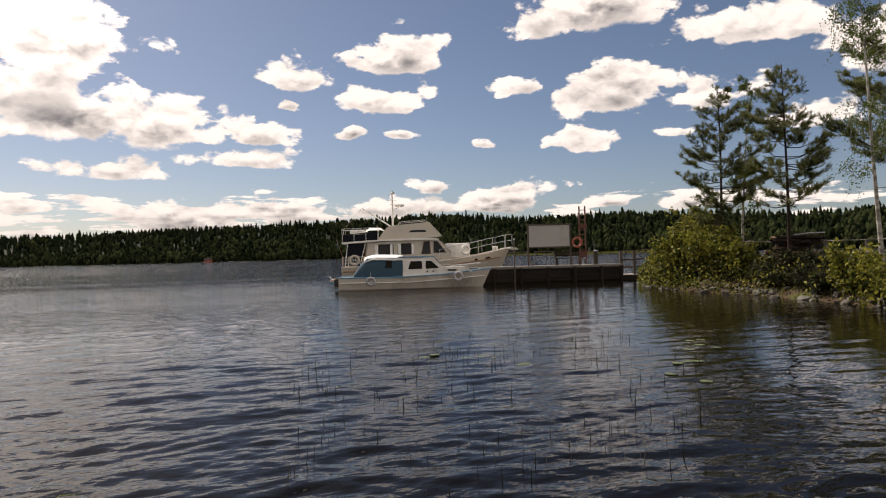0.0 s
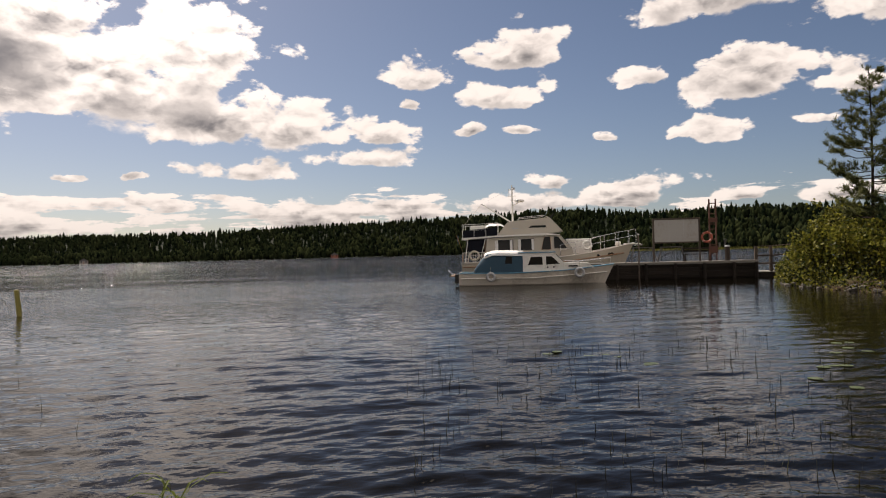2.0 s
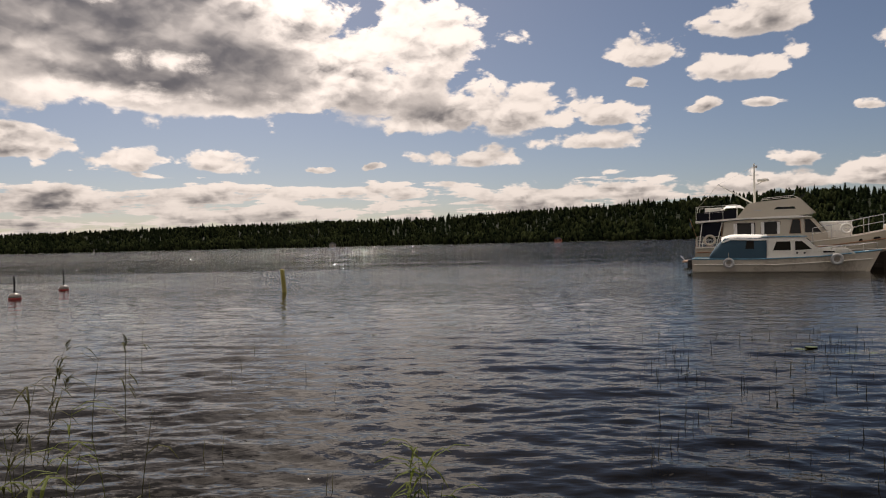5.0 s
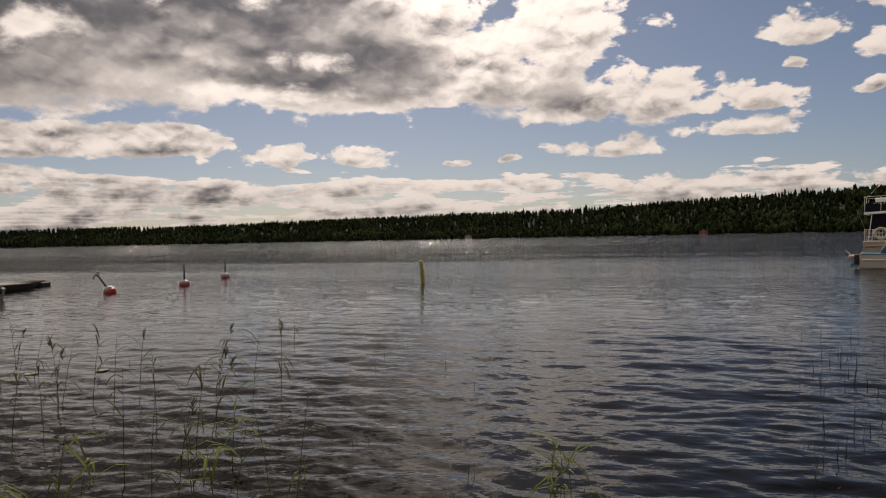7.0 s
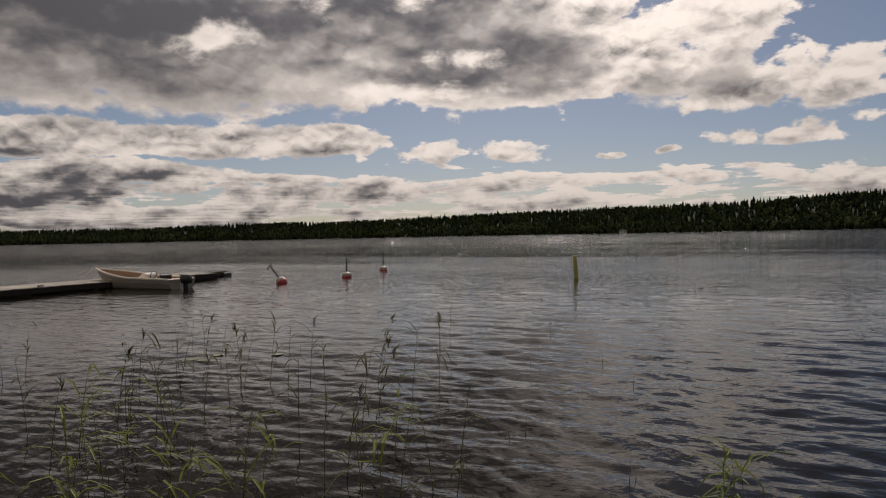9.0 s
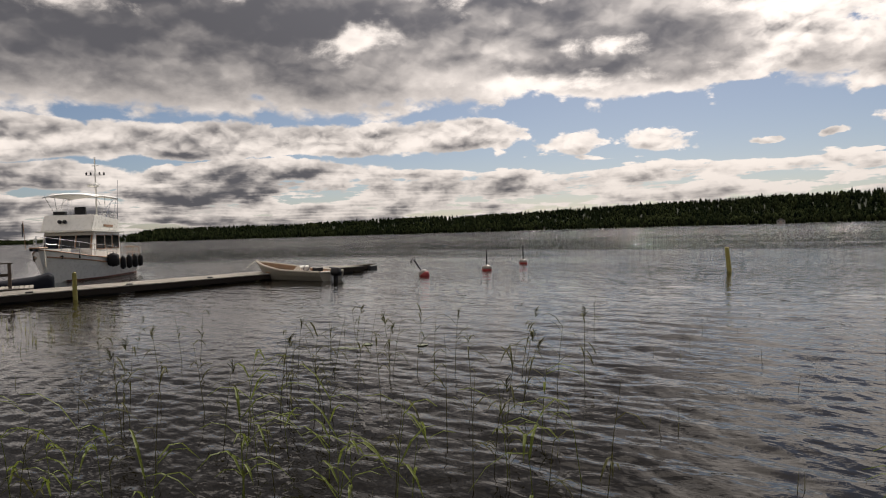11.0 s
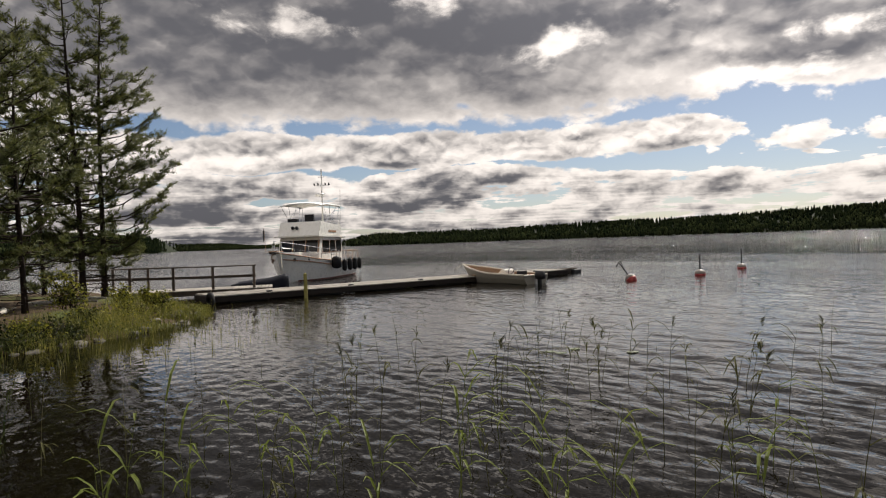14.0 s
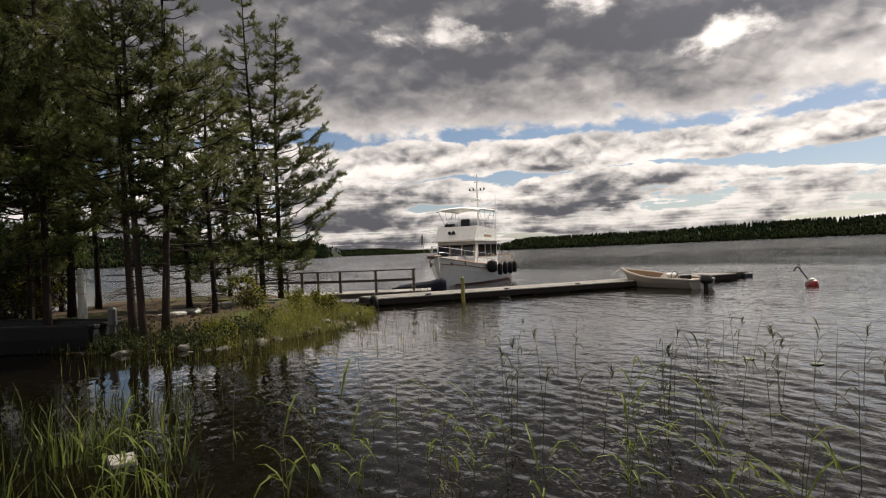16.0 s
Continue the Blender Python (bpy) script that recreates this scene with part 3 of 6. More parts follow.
# the lake: wind waves in the mesh out to some forty metres
wave_rng = np.random.default_rng(12)
fine_az = np.arange(-130.0, 50.0, 0.2)
water_az = np.radians(np.concatenate([fine_az, np.arange(50.0, 230.0, 3.0)]))
water_r = np.concatenate([[0.05, 1.5, 3.0], 2.0 / np.tan(np.radians(np.arange(27.0, 2.6, -0.05))), [46, 50, 60, 80, 140, 300, 1000, 4600]])
ww, rr = np.meshgrid(water_az, water_r)
wx, wy, wz = rr * np.sin(ww), rr * np.cos(ww), np.zeros_like(rr)
WAVES = 56
for k in range(WAVES):
    length = 0.20 * (1.6 / 0.20) ** ((k + wave_rng.random()) / WAVES)
    head = radians(wave_rng.normal(-16.0, 24.0 if length > 0.5 else 38.0))
    number = 2 * math.pi / length
    steep = 0.10 * math.sqrt(2 / WAVES) * (1.0 if length < 0.8 else 0.6)
    # the long waves die out in the reeds of the bay
    reach = math.sqrt(length / 4 / 0.00044)
    fade = np.clip((reach * 1.15 - rr) / (reach * 0.4), 0, 1)
    phase = number * (wx * math.sin(head) + wy * math.cos(head)) + wave_rng.random() * 6.283
    if length > 0.45:
        fade = fade * np.interp(np.degrees(ww), [-75, -40], [0.35, 1.0])
    wz += fade * steep / number * (np.sin(phase) + 0.18 * np.cos(2 * phase))
lee = np.interp(wx, [1.0, 7.0], [1.0, 0.45]) * np.interp(wy, [-3.5, 1.0], [0.28, 1.0]) * np.interp(rr, [2.5, 5.0], [0.0, 1.0])
deg = np.degrees(ww)
wz *= lee * np.clip((deg + 130) / 3, 0, 1) * np.clip((50 - deg) / 3, 0, 1)
n_az = len(water_az)
a = np.arange(len(water_r) - 1)[:, None] * n_az + np.arange(n_az)[None, :]
b = np.arange(len(water_r) - 1)[:, None] * n_az + (np.arange(n_az)[None, :] + 1) % n_az
quads = np.stack([a, a + n_az, b + n_az, b], 2).reshape(-1, 4)
tris = np.concatenate([quads[:, [0, 1, 2]], quads[:, [0, 2, 3]]])
lake = from_arrays("water", np.stack([wx, wy, wz], 2).reshape(-1, 3), tris, "water")
lake.data.shade_smooth()
tagged(lake, "dark rippled lake water reflecting the cloudy sky", "water", kind="structure")

# ---------------------------------------------------------------- far woods
rng = np.random.default_rng(5)


def spruce_shape(g, tiers=5, sides=6):
    v, f = [], []
    for t in range(tiers):
        z0, z1 = 0.08 + 0.86 * t / tiers, 0.08 + 0.86 * (t + 1.55) / tiers
        rad = 0.19 * (1 - t / tiers) ** 0.8 + 0.02
        b = len(v)
        v.append((0, 0, min(z1, 1.0)))
        turn = g.random()
        for k in range(sides):
            a = 2 * math.pi * (k + turn) / sides
            q = rad * (0.65 + 0.6 * g.random())
            v.append((q * math.cos(a), q * math.sin(a), z0 + 0.05 * (g.random() - 0.5)))
        f += [(b, b + 1 + k, b + 1 + (k + 1) % sides) for k in range(sides)]
    return np.array(v), np.array(f)


def round_tree_shape(g, lumps=4):
    vs, fs = [], []
    for j in range(lumps):
        bm = bmesh.new()
        bmesh.ops.create_icosphere(bm, subdivisions=1, radius=1.0)
        c = np.array((g.normal(0, 0.11), g.normal(0, 0.11), 0.34 + 0.42 * j / lumps + g.normal(0, 0.03)))
        size = (0.27 - 0.035 * j) * (0.85 + 0.3 * g.random())
        n = sum(len(x) for x in vs)
        vs.append(np.array([tuple(q.co) for q in bm.verts]) * np.array((0.78, 0.78, 1.75)) * size * g.uniform(0.6, 1.3, (len(bm.verts), 1)) + c)
        fs.append(np.array([[q.index for q in p.verts] for p in bm.faces]) + n)
        bm.free()
    return np.concatenate(vs), np.concatenate(fs)


def forest(name, shapes, spots, mat, label):
    vs, fs, n = [], [], 0
    for x, y, z, tall, wide in spots:
        v, f = shapes[rng.integers(len(shapes))]
        a = rng.random() * 6.283
        c, s = math.cos(a) * tall * wide, math.sin(a) * tall * wide
        vs.append(np.stack([v[:, 0] * c - v[:, 1] * s + x, v[:, 0] * s + v[:, 1] * c + y, v[:, 2] * tall + z], 1))
        fs.append(f + n)
        n += len(v)
    return tagged(from_arrays(name, np.concatenate(vs), np.concatenate(fs), mat), label, "woods", kind="stuff")


dark, light = [], []
az = -130.0
while az < 60:
    shore = table(az, SHORE)
    reach = 60 + 0.30 * shore
    grove = noise.noise(Vector((az * 0.35, 2.0, 0)))
    for row in range(15):
        u = (row + rng.random()) / 15
        d = shore + 2 + reach * 1.08 * u ** 1.25
        a = az + rng.normal(0, 0.12)
        if abs(table(a, SHORE) - shore) > 60:
            continue
        p = polar(a, d)
        z = land_height(p.x, p.y)
        leaf = grove + 0.5 * noise.noise(Vector((p.x / 30, p.y / 30, 1))) - 0.42 * u + 0.05
        tall = TREE * (0.76 + 0.32 * rng.random()) * (0.72 if u < 0.08 else 1.0)
        if rng.random() < 0.62 + 1.3 * leaf:
            light.append((p.x, p.y, z - 1.5, tall * 0.92, 1.05))
        else:
            dark.append((p.x, p.y, z - 0.5, tall * (1.02 if rng.random() < 0.12 else 0.84), 0.95 + 0.6 * rng.random()))
    az += math.degrees(3.1 / shore) if shore > 250 else 0.8
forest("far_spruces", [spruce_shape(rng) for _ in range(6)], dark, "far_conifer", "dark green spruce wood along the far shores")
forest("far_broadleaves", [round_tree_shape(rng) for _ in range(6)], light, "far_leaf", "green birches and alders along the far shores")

# ---------------------------------------------------------------- boats
def hull_parts(boat, x0, x1, beam, sheer, rake, skin, deck_mat, wl=None, transom=0.86, fine=2.2, flare=0.84, n=18, deck_drop=0.06, draught=0.4):
    """Hull along +x from transom x0 to stem x1; sheer is a table of x and height. Returns half beam as a function of x."""
    def half(x):
        s = (x - x0) / (x1 - x0)
        return beam / 2 * ((transom + (1 - transom) * min(1, s / 0.4)) if s < 0.4 else max(0.0, 1 - ((s - 0.4) / 0.6) ** fine))
    rows, deck, rub = [], [], ([], [])
    for i in range(n + 1):
        s = 1 - (1 - i / n) ** 1.25
        x = x0 + (x1 - x0) * s
        b, top = half(x), table(x, sheer)
        lean = rake * max(0.0, (s - 0.55) / 0.45) ** 1.6
        row = []
        for f, z in ((1.0, top), (1.0 - 0.35 * (1 - flare), top * 0.62), (flare * (1 - 0.25 * s ** 3), 0.06), (0.55 * (1 - 0.4 * s), -0.6 * draught), (0.0, -draught)):
            row.append((x - lean * (1 - max(z, -0.1) / top), b * f, z))
        rows.append(row + [(px, -py, pz) for px, py, pz in row[-2::-1]])
        deck.append([(x, b * 0.985 * k, top - deck_drop) for k in (1, 0.5, 0, -0.5, -1)])
        rub[0].append((x, b + 0.012, top - 0.03)), rub[1].append((x, -b - 0.012, top - 0.03))
    part("hull", loft(rows), skin, boat, smooth=False)
    part("deck", loft(deck, False), deck_mat, boat)
    for line in rub:
        part("rub_rail", tube(line, 0.035, 6), wl or "teak", boat)
    return half


def railing(boat, line, top, spacing=0.9, r=0.016, mids=(0.5,), mat="steel", name="guard_rail"):
    """Rail over a line of foot points: top rail, posts and middle wires."""
    pts = [Vector(p) for p in line]
    hs = top if hasattr(top, "__len__") else [top] * len(pts)
    tops = [p + Vector((0, 0, h)) for p, h in zip(pts, hs)]
    rail = part(name, tube(tops, r, 6), mat, boat)
    for m in mids:
        part("rail_wire", tube([a.lerp(b, m) for a, b in zip(pts, tops)], r * 0.6, 5), mat, rail)
    for i, (p, q) in enumerate(zip(pts, tops)):
        part("stanchion", tube([p, q], r * 0.9, 6), mat, rail)
    return rail


def window(boat, outline, y, side, frame_mat="gelcoat_white", glass="dark_glass", curtain=False, t=0.02, name="window"):
    """A pane in a side wall at y, with its frame proud of the wall; side is +1 or -1."""
    w = part(name, slab(outline, 0.012), glass, boat, m=pose(0, y + side * 0.006, 0))
    n = len(outline)
    part("window_frame", tube([(p[0], 0, p[1]) for p in outline + outline[:2]], t, 5), frame_mat, w)
    if curtain:
        xs, zs = [p[0] for p in outline], [p[1] for p in outline]
        for a, b in ((0.04, 0.20), (0.82, 0.95)):
            c = [(min(xs) + (max(xs) - min(xs)) * q, z) for q, z in ((a, min(zs) + 0.03), (b, min(zs) + 0.03), (b, max(zs) - 0.04), (a, max(zs) - 0.04))]
            part("curtain", slab(c, 0.006), "white_canvas", w, "cream window curtain", m=pose(0, side * 0.010, 0))
    return w


def fender(name, m, label, r=0.14, tall=0.62, group="", line=0.5):
    f = thing(name, m, label, "fender", group)
    part("bladder", lathe([(0.02, 0), (r * 0.6, 0.03), (r, 0.12), (r, tall - 0.12), (r * 0.6, tall - 0.03), (0.03, tall), (0.02, tall + 0.05)], 14), "dark_rubber", f, smooth=True)
    part("rope", tube([(0, 0, tall + 0.04), (0, 0.02, tall + line)], 0.012, 5), "rope", f)
    return f


def ring_fender(m, label, big=0.21, small=0.08):
    f = thing("ring_fender", m, label, "fender", "ring fenders")
    part("ring", ring_mesh(big, small, 20, 8, pose(0, 0, 0, 90)), "grey_paint", f, "worn pale grey rubber ring", smooth=True)
    part("rope", tube([(0, 0, big), (0, 0.05, big + 0.35)], 0.012, 5), "rope", f)
    return f


# --- small cabin boat with a blue canvas
by = 41.9
boat = thing("cabin_boat", pose(0, by, 0), "grey-white cabin boat with blue canvas cover, moored beside the pier", "boat")
half = hull_parts(boat, -3.2, 5.95, 2.6, [(-3.2, 0.80), (0, 0.76), (3, 0.86), (5.95, 1.14)], 0.55, "hull_grey", "gelcoat_white", "blue_paint")
near = -1.06
for side in (-1, 1):
    pts = []
    for x in np.linspace(-3.1, 5.5, 14):
        pts.append((x, side * (half(x) * 0.965 + 0.02), table(x, [(-3.2, 0.46), (1, 0.42), (5.5, 0.66)])))
    part("stripe", tube(pts, 0.03, 5), "gelcoat_white", boat)
part("cabin", slab([(0.45, 0.7), (0.45, 1.80), (0.62, 1.88), (2.35, 1.86), (2.95, 1.26), (2.95, 0.75)], 2.1, bevel=0.03), "gelcoat_white", boat)
part("cabin_roof", slab([(0.3, 1.88), (0.3, 1.93), (2.45, 1.93), (2.52, 1.87)], 2.2, bevel=0.01), "blue_paint", boat, "blue painted cabin roof edge")
part("fore_cabin", loft([[(2.9, y, 0.8), (2.9, y, 1.27), (4.4, y * 0.72, 1.22), (4.75, y * 0.62, 0.92)] for y in (-0.98, -0.93, 0, 0.93, 0.98)]), "gelcoat_white", boat)
for side in (-1, 1):
    y = side * 1.05
    window(boat, [(0.85, 1.16), (1.02, 1.66), (1.70, 1.66), (1.72, 1.16)], y, side)
    window(boat, [(1.90, 1.16), (1.90, 1.66), (2.25, 1.66), (2.72, 1.20)], y, side)
    window(boat, [(3.2, 1.00), (3.2, 1.13), (3.75, 1.12), (3.75, 1.00)], side * 0.93, side)
front = part("windscreen", slab([(-0.85, 0), (0.85, 0), (0.72, 0.62), (-0.72, 0.62)], 0.015, "x"), "dark_glass", boat, m=pose(2.92, 0, 1.33, 0, -42, 0))
# the cover over the cockpit: bowed sides, a pale roof
rows = []
for x, top in ((-2.3, 0.95), (-1.95, 1.45), (-1.52, 1.90), (-0.9, 1.94), (0.0, 1.90), (0.55, 1.89)):
    b = 1.16 if x > -1.9 else 1.12
    rows.append([(x, -b, 0.76), (x + 0.02, -b * 0.99, 0.76 + 0.55 * (top - 0.76)), (x, -b * 0.90, top - 0.05), (x, -b * 0.6, top), (x, 0, top + 0.05),
                 (x, b * 0.6, top), (x, b * 0.90, top - 0.05), (x + 0.02, b * 0.99, 0.76 + 0.55 * (top - 0.76)), (x, b, 0.76)])
part("canvas_cover", loft(rows), "blue_canvas", boat, "blue canvas cockpit cover", smooth=True)
rows = [[(x, y, top + 0.12 - 0.30 * (abs(y) / 1.16) ** 4 + 0.012 * math.sin(7 * x + 3 * y)) for y in np.linspace(-1.16, 1.16, 11)] for x, top in ((-1.68, 1.80), (-1.2, 1.96), (-0.5, 1.95), (0.1, 1.92), (0.6, 1.92))]
c = part("canvas_roof", loft(rows, False), "white_canvas", boat, "white canvas roof panel", smooth=True)
c.modifiers.new("thick", "SOLIDIFY").thickness = 0.03
for side in (-1, 1):
    part("canvas_window", slab([(-0.48, 1.28), (-0.40, 1.72), (-0.06, 1.72), (-0.06, 1.28)], 0.01), "dark_glass", boat, "clear plastic canvas window", m=pose(0, side * 1.155, 0))
railing(boat, [(2.9, -1.0, 0.86), (3.6, -0.92, 0.89), (4.4, -0.74, 0.95), (5.2, -0.42, 1.04), (5.75, 0.0, 1.12), (5.2, 0.42, 1.04), (4.4, 0.74, 0.95), (3.6, 0.92, 0.89)],
        [0.42, 0.42, 0.42, 0.4, 0.36, 0.4, 0.42, 0.42], mids=())
railing(boat, [(3.0, -0.35, 1.24), (4.2, -0.3, 1.2)], 0.14, mids=(), name="grab_rail")
part("cleat", box((5.2, -0.05, 1.02), (5.4, 0.05, 1.1), 0.01), "steel", boat)
part("vent", tube([(2.0, -1.06, 1.03), (2.0, -1.10, 1.03)], 0.05, 10), "black_plastic", boat)
part("vent", tube([(2.35, -1.06, 1.03), (2.35, -1.10, 1.03)], 0.05, 10), "black_plastic", boat)
part("outboard_bracket", box((-3.5, -0.35, 0.2), (-3.18, 0.35, 0.7), 0.03), "black_plastic", boat)
ring_fender(pose(-1.31, 40.52, 0.53), "pale ring fender hanging at the stern of the cabin boat")
ring_fender(pose(3.83, 40.80, 0.68), "pale ring fender hanging at the bow of the cabin boat", 0.23)

# --- large trawler yacht behind the pier
ty, K = 49.0, 1.063


def tz(z):
    return 2 + (z - 2) * K


yacht = thing("trawler_yacht", pose(0, ty, 0), "cream-white trawler yacht with flybridge, mast and boom", "yacht")
half = hull_parts(yacht, -3.5, 8.35, 3.7, [(-3.5, 1.30), (0, 1.30), (3.6, 1.62), (5.6, 1.88), (8.35, 2.42)], 1.1, "gelcoat_cream", "teak", "gelcoat_white", 0.9, 2.4)
for side in (-1, 1):
    pts = [(x, side * (half(x) * 0.985 + 0.02), table(x, [(-3.5, 0.98), (2, 1.05), (8.0, 1.75)])) for x in np.linspace(-3.4, 7.6, 14)]
    part("stripe", tube(pts, 0.04, 5), "teak", yacht)
W2 = 1.42
part("deckhouse", slab([(-1.95, 1.25), (-1.75, tz(2.86)), (2.2, tz(3.02)), (3.25, tz(2.95)), (4.05, tz(2.02)), (4.05, 1.5)], 2 * W2, bevel=0.04), "gelcoat_cream", yacht)
part("saloon_roof", slab([(-3.45, tz(2.80)), (-3.45, tz(2.93)), (-0.9, tz(3.04)), (2.3, tz(3.10)), (3.2, tz(3.02)), (3.2, tz(2.96)), (-0.9, tz(2.95))], 2 * W2 + 0.45, bevel=0.02), "gelcoat_white", yacht)
part("flybridge", slab([(-1.05, tz(3.02)), (-0.35, tz(3.86)), (0.1, tz(3.95)), (2.55, tz(4.12)), (3.45, tz(3.20)), (2.3, tz(3.08))], 2 * W2 - 0.1, bevel=0.04), "gelcoat_cream", yacht)
part("flybridge_screen", slab([(2.50, tz(4.10)), (2.80, tz(4.33)), (2.86, tz(4.33)), (2.62, tz(4.05))], 2 * W2 - 0.3), "dark_glass", yacht)
for side in (-1, 1):
    y = side * W2
    window(yacht, [(-1.25, tz(2.02)), (-1.05, tz(2.76)), (0.06, tz(2.76)), (0.06, tz(2.02))], y, side, "gelcoat_cream", curtain=True)
    window(yacht, [(0.33, tz(2.04)), (0.36, tz(2.78)), (1.50, tz(2.80)), (1.35, tz(2.04))], y, side, "gelcoat_cream", curtain=True)
    d = window(yacht, [(1.95, tz(2.06)), (2.15, tz(2.88)), (2.55, tz(2.88)), (2.60, tz(2.06))], y, side, "teak", name="door_window")
    window(yacht, [(2.80, tz(2.10)), (2.80, tz(2.86)), (3.12, tz(2.86)), (3.70, tz(2.12))], y, side, "gelcoat_cream")
    part("flybridge_window", slab([(1.1, tz(3.48)), (1.3, tz(3.62)), (2.25, tz(3.62)), (2.35, tz(3.48))], 0.012), "dark_glass", yacht, m=pose(0, side * (W2 - 0.044), 0))
    part("name_board", slab([(0.0, tz(3.44)), (0.0, tz(3.50)), (0.42, tz(3.50)), (0.42, tz(3.44))], 0.012), "grey_paint", yacht, m=pose(0, side * (W2 - 0.044), 0))
    part("roof_prop", tube([(-3.25, side * 1.5, 1.3), (-3.05, side * 1.5, tz(2.84))], 0.03, 6), "gelcoat_white", yacht)
    part("roof_prop", tube([(-2.25, side * 1.5, 1.3), (-1.85, side * 1.5, tz(2.84))], 0.03, 6), "gelcoat_white", yacht)
for i in range(3):
    y = (-0.9, 0, 0.9)[i]
    part("front_window", slab([(-0.38, 0), (0.38, 0), (0.36, 0.98), (-0.36, 0.98)], 0.015, "x"), "dark_glass", yacht, m=pose(4.03, y, tz(2.13), 0, -40.5, 0))
part("aft_bulkhead", box((-1.92, -1.3, 1.25), (-1.86, 1.3, tz(2.8))), "teak", yacht, "dark wooden bulkhead of the aft deck")
# a dark plate stands in for the unlit opening
part("aft_opening", box((-1.96, -0.9, 1.3), (-1.90, 0.2, tz(2.7))), "dark_glass", yacht)
railing(yacht, [(-1.0, -1.55, tz(3.0)), (-1.8, -1.6, tz(2.95)), (-2.6, -1.6, tz(2.93)), (-3.4, -1.6, tz(2.92)), (-3.42, 0, tz(2.92)), (-3.4, 1.6, tz(2.92)), (-2.6, 1.6, tz(2.93)), (-1.8, 1.6, tz(2.95)), (-1.0, 1.55, tz(3.0))],
        0.92, mids=(0.55,), mat="gelcoat_white")
for side in (-1, 1):
    part("weather_cloth", slab([(-3.38, tz(2.96)), (-3.36, tz(3.42)), (-1.0, tz(3.56)), (-1.05, tz(3.04))], 0.012), "navy_cloth", yacht, "dark navy weather cloth", m=pose(0, side * 1.6, 0))
part("weather_cloth", slab([(-1.58, tz(2.96)), (-1.58, tz(3.42)), (1.58, tz(3.42)), (1.58, tz(2.96))], 0.012, "x"), "navy_cloth", yacht, m=pose(-3.40, 0, 0))
part("deck_box", box((-2.9, -1.2, tz(3.45)), (-1.9, -0.2, tz(3.72)), 0.05), "gelcoat_white", yacht)
part("covered_raft", loft([[(x, y, tz(3.5) + (0.38 - 0.25 * (y + 0.3) ** 2) * (1 if abs(x + 1.2) < 0.6 else 0.4)) for y in (-1.2, -0.7, -0.2, 0.4)] for x in (-1.9, -1.6, -1.2, -0.8, -0.5)]), "white_canvas", yacht, smooth=True)
# stern rail, bow rail
railing(yacht, [(-1.9, -1.72, 1.3), (-2.7, -1.7, 1.3), (-3.42, -1.62, 1.3), (-3.45, 0, 1.3), (-3.42, 1.62, 1.3), (-2.7, 1.7, 1.3)], 0.68, mids=(0.35, 0.68), mat="gelcoat_white")
# dark sheets added for the shade under the aft roof
for side in (-1, 1):
    part("aft_curtain", slab([(-3.28, 1.98), (-3.12, tz(2.82)), (-1.9, tz(2.84)), (-1.95, 1.98)], 0.02), "navy_cloth", yacht, "dark sheet for the shade inside the open aft deck", m=pose(0, side * 1.46, 0))
part("stern_board", box((-3.5, -1.0, 1.3), (-3.46, 0.4, 1.85), 0.01), "teak", yacht)
line, tops = [], []
for x in (3.2, 4.2, 5.2, 6.2, 7.2, 8.0, 8.5):
    line.append((x, -max(half(x) * 0.95, 0.02), table(x, [(3.2, 1.6), (5.6, 1.86), (8.35, 2.40)])))
    tops.append(table(x, [(3.2, 0.75), (6.2, 0.95), (8.5, 0.92)]))
railing(yacht, line + [(p[0], -p[1], p[2]) for p in line[::-1]], tops + tops[::-1], mids=(0.55,), r=0.022)
part("bow_platform", box((7.7, -0.3, 2.28), (8.75, 0.3, 2.36), 0.02), "gelcoat_white", yacht)
part("anchor", slab([(8.3, 2.18), (8.9, 2.2), (8.95, 2.28), (8.5, 2.28)], 0.12), "steel", yacht)
part("anchor_winch", box((7.1, -0.2, 2.2), (7.45, 0.2, 2.5), 0.05), "gelcoat_white", yacht)
for x in (5.75, 6.55, 6.72):
    for side in (-1, 1):
        part("porthole", tube([(x, side * (half(x) * 0.95 - 0.05), 1.55 + 0.1 * (x - 5.7)), (x, side * (half(x) * 0.95 + 0.03), 1.55 + 0.1 * (x - 5.7))], 0.11, 14), "dark_glass", yacht)
part("mast", tube([(0.05, 0, tz(3.9)), (0.05, 0, tz(6.35))], [0.07, 0.05], 8), "gelcoat_white", yacht)
for z, w in ((5.65, 0.28), (6.1, 0.2), (5.4, 0.16)):
    part("spreader", tube([(0.05 - w, 0, tz(z)), (0.05 + w, 0, tz(z))], 0.02, 6), "gelcoat_white", yacht)
part("mast_lamp", lathe([(0.02, 0), (0.06, 0.02), (0.06, 0.12), (0.02, 0.15)], 10), "grey_paint", yacht, m=pose(0.18, 0, tz(6.1)))
part("aerial", tube([(-0.18, 0, tz(5.65)), (-0.18, 0, tz(6.15))], 0.01, 5), "grey_paint", yacht)
part("radar", lathe([(0.04, 0), (0.33, 0.03), (0.34, 0.14), (0.28, 0.20), (0.05, 0.22)], 18), "gelcoat_white", yacht, "white radar dome", smooth=True, m=pose(0.55, 0, tz(5.22)))
part("radar_bracket", tube([(0.05, 0, tz(5.0)), (0.5, 0, tz(5.22))], 0.03, 6), "gelcoat_white", yacht)
part("boom", tube([(-0.1, 0, tz(3.95)), (-2.1, 0, tz(5.18))], [0.05, 0.035], 7), "gelcoat_white", yacht)
